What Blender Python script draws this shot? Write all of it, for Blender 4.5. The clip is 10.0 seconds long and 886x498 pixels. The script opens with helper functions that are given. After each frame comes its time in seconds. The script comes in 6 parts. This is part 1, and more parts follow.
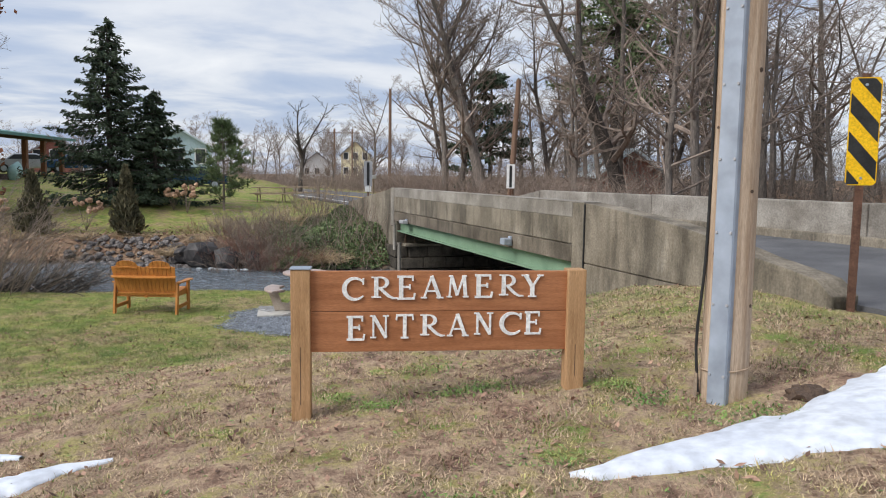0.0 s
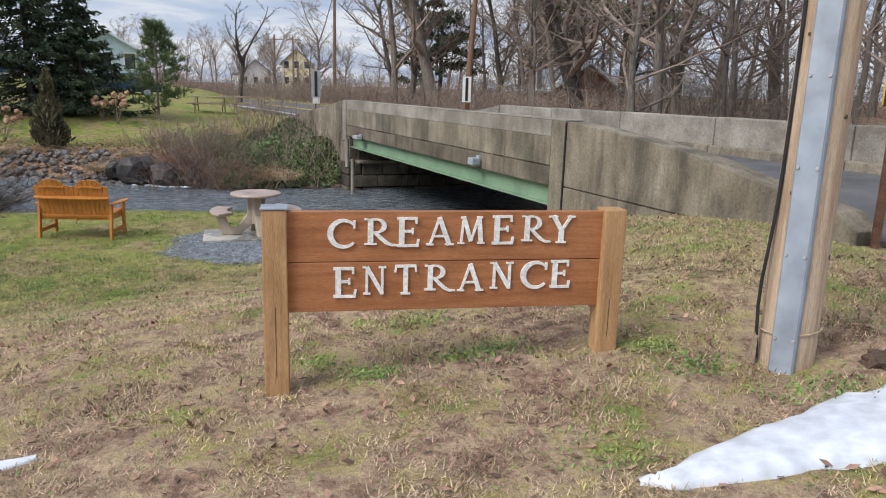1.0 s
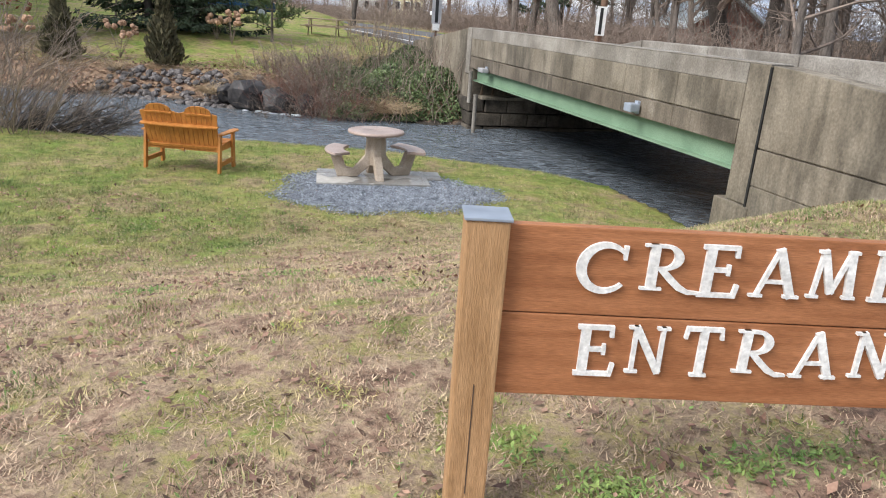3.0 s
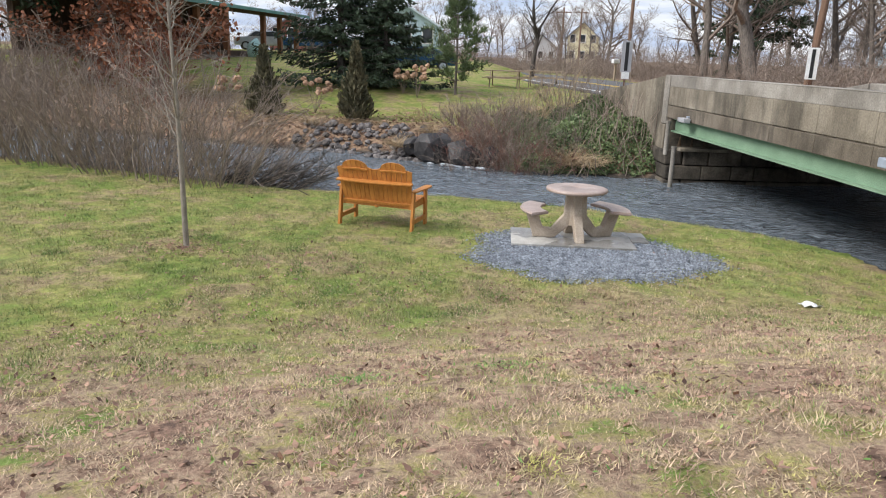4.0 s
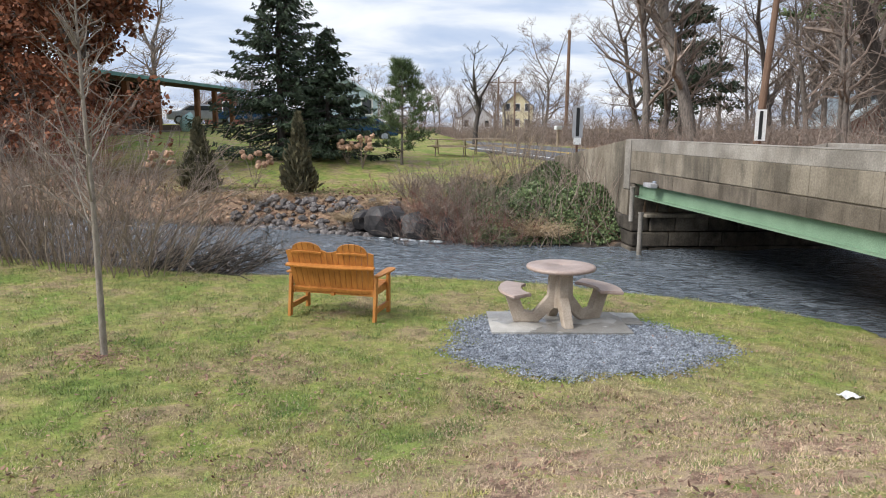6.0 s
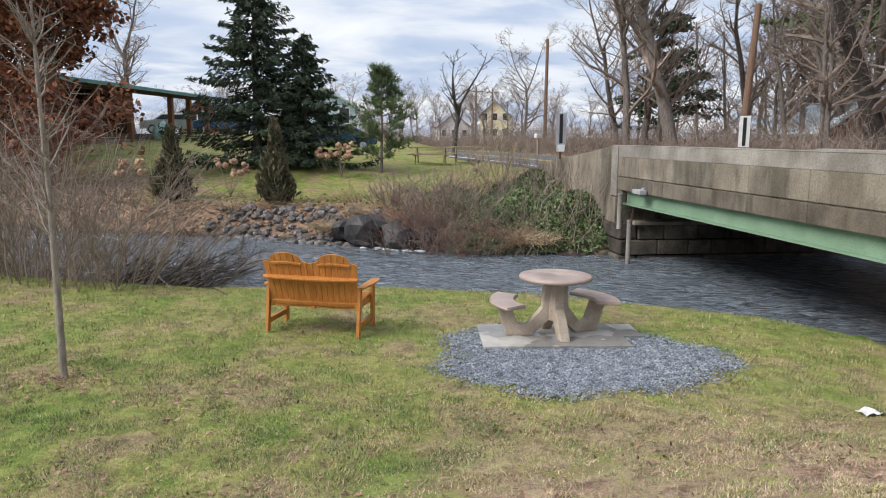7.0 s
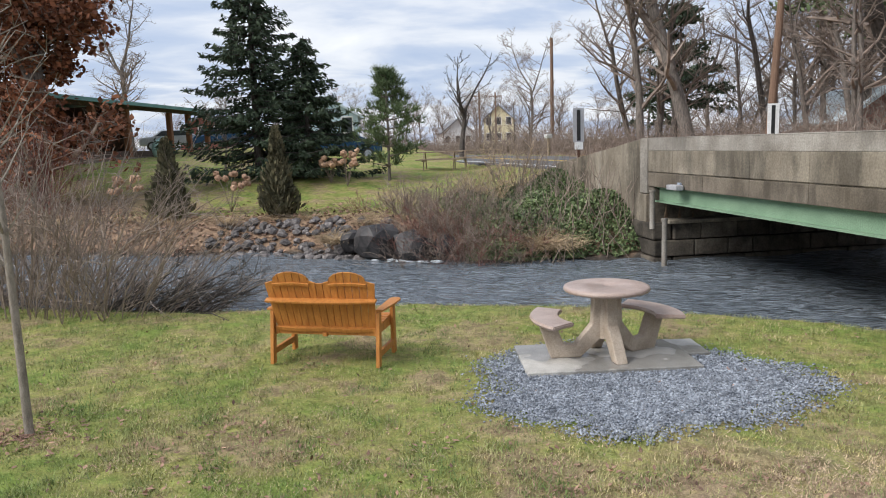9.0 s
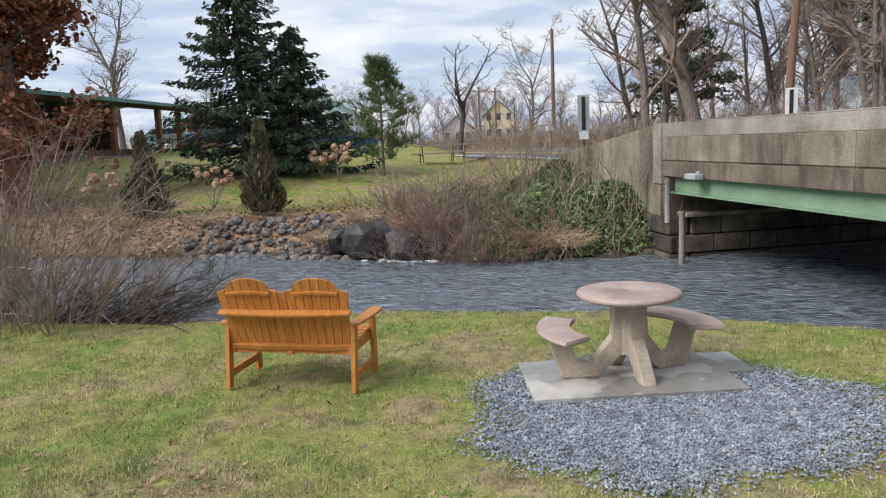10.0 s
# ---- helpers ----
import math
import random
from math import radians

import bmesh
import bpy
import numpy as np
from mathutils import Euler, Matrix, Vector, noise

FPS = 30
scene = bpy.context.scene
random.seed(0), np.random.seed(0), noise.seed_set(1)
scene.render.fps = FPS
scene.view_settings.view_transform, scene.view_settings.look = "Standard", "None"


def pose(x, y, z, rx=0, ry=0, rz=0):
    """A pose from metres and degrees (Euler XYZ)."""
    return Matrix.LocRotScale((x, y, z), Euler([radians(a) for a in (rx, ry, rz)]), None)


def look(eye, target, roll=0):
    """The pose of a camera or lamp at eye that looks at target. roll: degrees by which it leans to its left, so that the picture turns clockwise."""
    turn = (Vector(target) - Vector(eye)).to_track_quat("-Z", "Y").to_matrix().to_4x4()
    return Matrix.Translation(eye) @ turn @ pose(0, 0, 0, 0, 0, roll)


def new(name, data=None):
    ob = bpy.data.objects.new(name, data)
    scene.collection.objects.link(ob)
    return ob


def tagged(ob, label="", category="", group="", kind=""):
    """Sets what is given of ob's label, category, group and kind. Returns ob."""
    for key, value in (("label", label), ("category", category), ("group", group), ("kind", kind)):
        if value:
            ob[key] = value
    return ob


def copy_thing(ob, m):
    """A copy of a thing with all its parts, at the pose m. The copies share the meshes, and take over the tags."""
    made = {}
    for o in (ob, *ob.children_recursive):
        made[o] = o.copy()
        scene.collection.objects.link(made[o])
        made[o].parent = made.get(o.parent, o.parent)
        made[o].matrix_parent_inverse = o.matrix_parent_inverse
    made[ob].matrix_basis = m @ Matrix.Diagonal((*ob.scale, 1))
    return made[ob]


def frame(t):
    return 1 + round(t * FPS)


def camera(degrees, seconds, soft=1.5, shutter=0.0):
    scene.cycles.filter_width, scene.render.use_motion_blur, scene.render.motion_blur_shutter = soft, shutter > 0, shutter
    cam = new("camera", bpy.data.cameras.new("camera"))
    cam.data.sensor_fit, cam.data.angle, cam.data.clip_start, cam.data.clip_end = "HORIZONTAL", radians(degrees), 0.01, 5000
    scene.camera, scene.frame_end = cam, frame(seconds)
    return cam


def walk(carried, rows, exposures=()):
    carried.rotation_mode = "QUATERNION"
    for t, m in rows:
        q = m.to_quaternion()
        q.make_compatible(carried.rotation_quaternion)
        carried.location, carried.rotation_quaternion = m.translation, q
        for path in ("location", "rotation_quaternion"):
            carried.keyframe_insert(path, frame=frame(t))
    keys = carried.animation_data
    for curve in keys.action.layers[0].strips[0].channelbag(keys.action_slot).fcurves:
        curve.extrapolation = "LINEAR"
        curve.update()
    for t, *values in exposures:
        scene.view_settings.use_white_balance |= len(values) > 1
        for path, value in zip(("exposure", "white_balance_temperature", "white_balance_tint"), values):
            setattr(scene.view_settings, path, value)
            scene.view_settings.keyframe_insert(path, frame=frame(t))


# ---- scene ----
cam = camera(63.3, 10.0, soft=1.05)

PATH = [
    (0, (1.084, -0.66, 1.681), (0.868, 1.318, 1.479), 0.7),
    (0.5, (0.815, -0.197, 1.682), (0.637, 1.783, 1.471), 1.1),
    (1, (0.606, 0.301, 1.686), (0.554, 2.252, 1.252), 1.7),
    (1.5, (0.451, 0.796, 1.642), (0.575, 2.68, 0.983), 2.6),
    (2, (0.247, 1.201, 1.629), (0.502, 3.053, 0.92), 2.9),
    (2.5, (0.111, 1.628, 1.6), (0.276, 3.487, 0.88), 3.2),
    (3, (-0.193, 1.986, 1.602), (-0.491, 3.863, 0.98), 3.9),
    (3.2, (-0.302, 2.145, 1.653), (-0.715, 4.015, 1.078), 3.3),
    (4.3, (-1.117, 2.979, 1.546), (-1.942, 4.734, 1.059), 0.8),
    (4.5, (-1.194, 3.142, 1.537), (-2.033, 4.903, 1.097), -0.1),
    (5, (-1.387, 3.474, 1.567), (-2.189, 5.268, 1.196), -0.5),
    (5.5, (-1.612, 3.706, 1.556), (-2.309, 5.547, 1.203), 0.1),
    (7, (-2.1, 4.41, 1.423), (-2.656, 6.307, 1.117), 0.5),
    (7.5, (-2.242, 4.642, 1.389), (-2.785, 6.542, 1.081), 0.4),
    (8, (-2.442, 4.765, 1.355), (-2.993, 6.663, 1.051), -0.3),
    (8.5, (-2.554, 4.933, 1.332), (-3.118, 6.83, 1.042), -1.4),
    (9, (-2.703, 5.574, 1.282), (-3.278, 7.468, 0.996), -1.9),
    (9.5, (-2.895, 6.078, 1.197), (-3.473, 7.971, 0.908), -1.9),
    (10, (-2.968, 6.886, 1.101), (-3.548, 8.778, 0.809), -2.6),
]
walk(cam, [(t, look(eye, target, roll)) for t, eye, target, roll in PATH],
     exposures=((0, 0.0), (1, 0.0), (2.0, 0.08), (2.5, 0.18), (3.0, 0.38), (3.2, 0.38), (4.5, 0.26), (5.5, 0.29), (7.5, 0.15), (10, 0.17)))

# ---- light ----
world = bpy.data.worlds.new("world")
scene.world = world
world.use_nodes = True
wn, wl = world.node_tree.nodes, world.node_tree.links
wn.clear()
w_out = wn.new("ShaderNodeOutputWorld")
w_bg = wn.new("ShaderNodeBackground")
w_sky = wn.new("ShaderNodeTexSky")
w_sky.sky_type = "NISHITA"
w_sky.sun_disc = False
w_sky.sun_elevation = radians(43)
w_sky.sun_rotation = radians(250)
w_sky.air_density, w_sky.dust_density = 1.0, 2.0
# broken cloud layer, laid on a flat sheet overhead
w_co = wn.new("ShaderNodeTexCoord")
w_sep = wn.new("ShaderNodeSeparateXYZ")
wl.new(w_co.outputs["Generated"], w_sep.inputs[0])
w_zmax = wn.new("ShaderNodeMath"); w_zmax.operation = "MAXIMUM"; w_zmax.inputs[1].default_value = 0.0
wl.new(w_sep.outputs["Z"], w_zmax.inputs[0])
w_zadd = wn.new("ShaderNodeMath"); w_zadd.operation = "ADD"; w_zadd.inputs[1].default_value = 0.10
wl.new(w_zmax.outputs[0], w_zadd.inputs[0])
w_dx = wn.new("ShaderNodeMath"); w_dx.operation = "DIVIDE"
w_dy = wn.new("ShaderNodeMath"); w_dy.operation = "DIVIDE"
wl.new(w_sep.outputs["X"], w_dx.inputs[0]); wl.new(w_zadd.outputs[0], w_dx.inputs[1])
wl.new(w_sep.outputs["Y"], w_dy.inputs[0]); wl.new(w_zadd.outputs[0], w_dy.inputs[1])
w_com = wn.new("ShaderNodeCombineXYZ")
wl.new(w_dx.outputs[0], w_com.inputs[0]); wl.new(w_dy.outputs[0], w_com.inputs[1])
w_n1 = wn.new("ShaderNodeTexNoise")
w_n1.inputs["Scale"].default_value = 0.95
w_n1.inputs["Detail"].default_value = 7
w_n1.inputs["Roughness"].default_value = 0.52
w_n1.inputs["Distortion"].default_value = 0.35
wl.new(w_com.outputs[0], w_n1.inputs["Vector"])
w_ramp = wn.new("ShaderNodeValToRGB")
els = w_ramp.color_ramp.elements
els[0].position, els[0].color = 0.33, (0.40, 0.50, 0.70, 1)
els[1].position, els[1].color = 0.68, (0.90, 0.92, 0.96, 1)
for pos, col in ((0.45, (0.52, 0.60, 0.76, 1)), (0.55, (0.74, 0.78, 0.86, 1))):
    e = els.new(pos); e.color = col
wl.new(w_n1.outputs["Fac"], w_ramp.inputs[0])
w_scale = wn.new("ShaderNodeMix"); w_scale.data_type = "RGBA"; w_scale.blend_type = "MULTIPLY"
w_scale.inputs["Factor"].default_value = 1.0
w_scale.inputs["B"].default_value = (10.0, 10.0, 10.0, 1)
wl.new(w_ramp.outputs[0], w_scale.inputs["A"])
w_mix = wn.new("ShaderNodeMix"); w_mix.data_type = "RGBA"
w_mix.inputs["Factor"].default_value = 0.86
wl.new(w_sky.outputs[0], w_mix.inputs["A"])
wl.new(w_scale.outputs["Result"], w_mix.inputs["B"])
wl.new(w_mix.outputs["Result"], w_bg.inputs["Color"])
w_bg.inputs["Strength"].default_value = 0.107
wl.new(w_bg.outputs[0], w_out.inputs[0])

sun = new("sun", bpy.data.lights.new("sun", "SUN"))
sun.data.energy, sun.data.angle, sun.data.color = 3.15, radians(32), (1.0, 0.972, 0.945)
sun.matrix_world = look((-14, -12, 17), (0, 0, 0))

# ---- materials ----
def mat(name, c1, c2, scale=6.0, rough=0.8, metal=0.0, bump=0.2, fine=60.0, c3=None, stretch=(1, 1, 1), spread=0.0, spec=0.4, sheet="object"):
    """Two-scale noise surface: broad patches of c1 and c2, fine grain, fine relief. spread varies it from piece to piece."""
    m = bpy.data.materials.new(name)
    m.use_nodes = True
    nt = m.node_tree
    bs = nt.nodes["Principled BSDF"]
    co = nt.nodes.new("ShaderNodeTexCoord")
    mp = nt.nodes.new("ShaderNodeMapping")
    mp.inputs["Scale"].default_value = stretch
    if sheet == "world":
        geo = nt.nodes.new("ShaderNodeNewGeometry")
        nt.links.new(geo.outputs["Position"], mp.inputs["Vector"])
    else:
        nt.links.new(co.outputs["Object"], mp.inputs["Vector"])
    a = nt.nodes.new("ShaderNodeTexNoise")
    a.inputs["Scale"].default_value, a.inputs["Detail"].default_value, a.inputs["Roughness"].default_value = scale, 6, 0.62
    b = nt.nodes.new("ShaderNodeTexNoise")
    b.inputs["Scale"].default_value, b.inputs["Detail"].default_value = fine, 4
    for n in (a, b):
        nt.links.new(mp.outputs[0], n.inputs["Vector"])
    r = nt.nodes.new("ShaderNodeValToRGB")
    r.color_ramp.elements[0].position, r.color_ramp.elements[0].color = 0.36, (*c1, 1)
    r.color_ramp.elements[1].position, r.color_ramp.elements[1].color = 0.64, (*c2, 1)
    if c3:
        e = r.color_ramp.elements.new(0.78)
        e.color = (*c3, 1)
    nt.links.new(a.outputs["Fac"], r.inputs[0])
    g = nt.nodes.new("ShaderNodeMapRange")
    g.inputs["From Min"].default_value, g.inputs["From Max"].default_value = 0.3, 0.7
    g.inputs["To Min"].default_value, g.inputs["To Max"].default_value = 0.78, 1.2
    nt.links.new(b.outputs["Fac"], g.inputs["Value"])
    mx = nt.nodes.new("ShaderNodeMix")
    mx.data_type, mx.blend_type = "RGBA", "MULTIPLY"
    mx.inputs["Factor"].default_value = 1.0
    nt.links.new(r.outputs[0], mx.inputs["A"])
    nt.links.new(g.outputs[0], mx.inputs["B"])
    last = mx.outputs["Result"]
    if spread:
        info = nt.nodes.new("ShaderNodeObjectInfo")
        isl = nt.nodes.new("ShaderNodeNewGeometry")
        ad = nt.nodes.new("ShaderNodeMath"); ad.operation = "ADD"
        nt.links.new(info.outputs["Random"], ad.inputs[0]); nt.links.new(isl.outputs["Random Per Island"], ad.inputs[1])
        fr = nt.nodes.new("ShaderNodeMath"); fr.operation = "FRACT"
        nt.links.new(ad.outputs[0], fr.inputs[0])
        v = nt.nodes.new("ShaderNodeMapRange")
        v.inputs["To Min"].default_value, v.inputs["To Max"].default_value = 1 - spread, 1 + spread
        nt.links.new(fr.outputs[0], v.inputs["Value"])
        m2 = nt.nodes.new("ShaderNodeMix"); m2.data_type, m2.blend_type = "RGBA", "MULTIPLY"
        m2.inputs["Factor"].default_value = 1.0
        nt.links.new(last, m2.inputs["A"]); nt.links.new(v.outputs[0], m2.inputs["B"])
        last = m2.outputs["Result"]
    nt.links.new(last, bs.inputs["Base Color"])
    bs.inputs["Roughness"].default_value, bs.inputs["Metallic"].default_value = rough, metal
    bs.inputs["Specular IOR Level"].default_value = spec
    if bump:
        bp = nt.nodes.new("ShaderNodeBump")
        bp.inputs["Strength"].default_value, bp.inputs["Distance"].default_value = bump, 0.02
        nt.links.new(b.outputs["Fac"], bp.inputs["Height"])
        nt.links.new(bp.outputs[0], bs.inputs["Normal"])
    return m


M = dict(
    bark=mat("bark_grey", (0.10, 0.085, 0.073), (0.215, 0.183, 0.157), 5, 0.95, fine=40, stretch=(3, 3, 0.6), spread=0.2),
    bark_dark=mat("bark_dark", (0.05, 0.042, 0.036), (0.105, 0.09, 0.078), 5, 0.95, fine=40, stretch=(3, 3, 0.6)),
    bark_pale=mat("bark_pale", (0.20, 0.17, 0.14), (0.33, 0.29, 0.24), 8, 0.9, fine=60, stretch=(3, 3, 1)),
    twig=mat("twig_brown", (0.19, 0.15, 0.12), (0.36, 0.285, 0.23), 3, 0.95, bump=0, spread=0.3),
    twig_wood=mat("twig_woodland", (0.155, 0.122, 0.102), (0.31, 0.245, 0.200), 3, 0.95, bump=0, spread=0.35),
    twig_red=mat("twig_red", (0.17, 0.075, 0.06), (0.28, 0.14, 0.11), 3, 0.9, bump=0, spread=0.35),
    twig_tan=mat("twig_tan", (0.30, 0.22, 0.13), (0.50, 0.38, 0.24), 3, 0.95, bump=0, spread=0.3),
    needle=mat("needle_dark", (0.028, 0.045, 0.026), (0.075, 0.105, 0.060), 2, 0.85, bump=0, spread=0.4),
    needle_pine=mat("needle_pine", (0.07, 0.11, 0.045), (0.18, 0.23, 0.11), 2, 0.85, bump=0, spread=0.4),
    arbor=mat("arborvitae", (0.07, 0.07, 0.038), (0.18, 0.155, 0.085), 4, 0.9, bump=0, spread=0.45),
    ivy=mat("ivy_leaf", (0.07, 0.105, 0.04), (0.20, 0.255, 0.11), 3, 0.55, bump=0, spread=0.5),
    leaf_brown=mat("leaf_brown", (0.16, 0.06, 0.03), (0.30, 0.12, 0.06), 2, 0.85, bump=0, spread=0.45),
    leaf_litter=mat("leaf_litter", (0.155, 0.085, 0.062), (0.36, 0.225, 0.155), 2, 0.9, bump=0, spread=0.6),
    flower=mat("dried_flower", (0.32, 0.19, 0.12), (0.5, 0.33, 0.22), 6, 0.95, bump=0, spread=0.25),
    concrete=mat("concrete_weathered", (0.185, 0.155, 0.115), (0.30, 0.26, 0.20), 1.3, 0.9, fine=34, bump=0.25, c3=(0.41, 0.375, 0.32), stretch=(1.0, 1.0, 0.8)),
    concrete_pale=mat("concrete_pale", (0.225, 0.20, 0.168), (0.375, 0.345, 0.30), 1.3, 0.9, fine=35, bump=0.2),
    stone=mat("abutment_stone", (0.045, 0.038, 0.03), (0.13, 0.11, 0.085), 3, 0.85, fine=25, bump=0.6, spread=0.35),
    rock=mat("creek_rock", (0.07, 0.063, 0.062), (0.23, 0.205, 0.19), 4, 0.75, fine=22, bump=0.5, spread=0.5),
    boulder=mat("dark_boulder", (0.02, 0.019, 0.02), (0.075, 0.068, 0.066), 3, 0.6, fine=18, bump=0.7),
    green_steel=mat("green_painted_steel", (0.165, 0.26, 0.17), (0.225, 0.335, 0.225), 1.5, 0.55, fine=50, bump=0.05),
    asphalt=mat("asphalt", (0.085, 0.085, 0.09), (0.14, 0.14, 0.145), 0.8, 0.85, fine=120, bump=0.3, sheet="world"),
    yellow=mat("yellow_line", (0.5, 0.33, 0.05), (0.62, 0.43, 0.08), 6, 0.8),
    white=mat("white_paint", (0.72, 0.72, 0.70), (0.82, 0.82, 0.80), 5, 0.5, bump=0.05),
    cedar=mat("stained_cedar", (0.30, 0.115, 0.045), (0.42, 0.175, 0.075), 3.0, 0.6, fine=40, bump=0.15, c3=(0.20, 0.07, 0.03), stretch=(0.8, 6, 9)),
    post=mat("treated_post", (0.34, 0.19, 0.085), (0.50, 0.30, 0.15), 4.0, 0.75, fine=45, bump=0.3, c3=(0.24, 0.12, 0.05), stretch=(7, 7, 0.6)),
    bench=mat("orange_stained_wood", (0.42, 0.16, 0.035), (0.55, 0.23, 0.055), 3.0, 0.5, fine=40, bump=0.15, stretch=(7, 7, 1.0), spread=0.08),
    pole=mat("pole_wood", (0.36, 0.25, 0.165), (0.54, 0.42, 0.31), 3.0, 0.85, fine=40, bump=0.35, c3=(0.22, 0.12, 0.06), stretch=(9, 9, 0.5)),
    pole_dark=mat("pole_far_wood", (0.15, 0.09, 0.06), (0.24, 0.15, 0.10), 3.0, 0.9, fine=40, bump=0.3, stretch=(9, 9, 0.5)),
    galv=mat("galvanised_steel", (0.30, 0.345, 0.41), (0.36, 0.405, 0.47), 1.2, 0.5, metal=0.2, fine=5, bump=0.02),
    rust=mat("rusty_steel", (0.09, 0.045, 0.03), (0.17, 0.09, 0.06), 8, 0.8, metal=0.2, fine=50),
    black=mat("black_rubber", (0.012, 0.012, 0.012), (0.03, 0.03, 0.03), 5, 0.6, bump=0.05),
    sign_yellow=mat("sign_yellow", (0.80, 0.46, 0.0), (0.88, 0.54, 0.01), 3, 0.4, bump=0.02),
    sign_grey=mat("sign_grey", (0.33, 0.33, 0.34), (0.44, 0.44, 0.45), 4, 0.5, bump=0.02),
    table_top=mat("tan_aggregate", (0.33, 0.24, 0.20), (0.45, 0.35, 0.30), 5, 0.35, fine=150, bump=0.12),
    table_leg=mat("tan_concrete", (0.36, 0.29, 0.22), (0.48, 0.40, 0.32), 5, 0.7, fine=80, bump=0.15),
    gravel=mat("bluestone_gravel", (0.15, 0.165, 0.19), (0.31, 0.335, 0.37), 9, 0.8, fine=60, bump=0.2, spread=0.45),
    snow=mat("old_snow", (0.56, 0.60, 0.67), (0.66, 0.69, 0.74), 1.2, 0.7, fine=9, bump=0.06, spec=0.3),
    roof_green=mat("green_metal_roof", (0.07, 0.19, 0.17), (0.11, 0.26, 0.23), 2, 0.5, bump=0.02),
    roof_blue=mat("pale_metal_roof", (0.5, 0.6, 0.65), (0.62, 0.70, 0.75), 2, 0.5, bump=0.02),
    roof_grey=mat("grey_shingle", (0.16, 0.16, 0.17), (0.25, 0.25, 0.26), 6, 0.9, bump=0.2),
    wood_dark=mat("dark_timber", (0.06, 0.04, 0.03), (0.12, 0.08, 0.055), 4, 0.85, fine=40, stretch=(5, 5, 0.7)),
    log=mat("orange_log", (0.17, 0.07, 0.03), (0.25, 0.11, 0.05), 4, 0.7, fine=40, stretch=(5, 5, 0.7)),
    wall_yellow=mat("yellow_siding", (0.62, 0.56, 0.36), (0.70, 0.64, 0.43), 3, 0.7, bump=0.05),
    wall_white=mat("white_siding", (0.66, 0.67, 0.68), (0.75, 0.76, 0.77), 3, 0.7, bump=0.05),
    wall_blue=mat("pale_blue_siding", (0.42, 0.56, 0.62), (0.52, 0.64, 0.69), 3, 0.7, bump=0.05),
    brick_wall=mat("red_brick_wall", (0.20, 0.085, 0.06), (0.30, 0.13, 0.10), 8, 0.9),
    window=mat("dark_window_glass", (0.03, 0.035, 0.04), (0.05, 0.055, 0.06), 3, 0.12, bump=0),
    car_blue=mat("blue_car_paint", (0.02, 0.06, 0.13), (0.03, 0.08, 0.16), 2, 0.25, metal=0.4, bump=0),
    car_silver=mat("silver_car_paint", (0.35, 0.37, 0.40), (0.42, 0.44, 0.47), 2, 0.3, metal=0.5, bump=0),
    teal=mat("teal_cloth", (0.33, 0.52, 0.50), (0.44, 0.62, 0.60), 5, 0.9),
    old_wood=mat("weathered_wood", (0.26, 0.19, 0.13), (0.38, 0.30, 0.22), 4, 0.9, fine=40, stretch=(1, 8, 8)),
    foam=mat("water_foam", (0.55, 0.6, 0.65), (0.75, 0.78, 0.8), 20, 0.6),
)


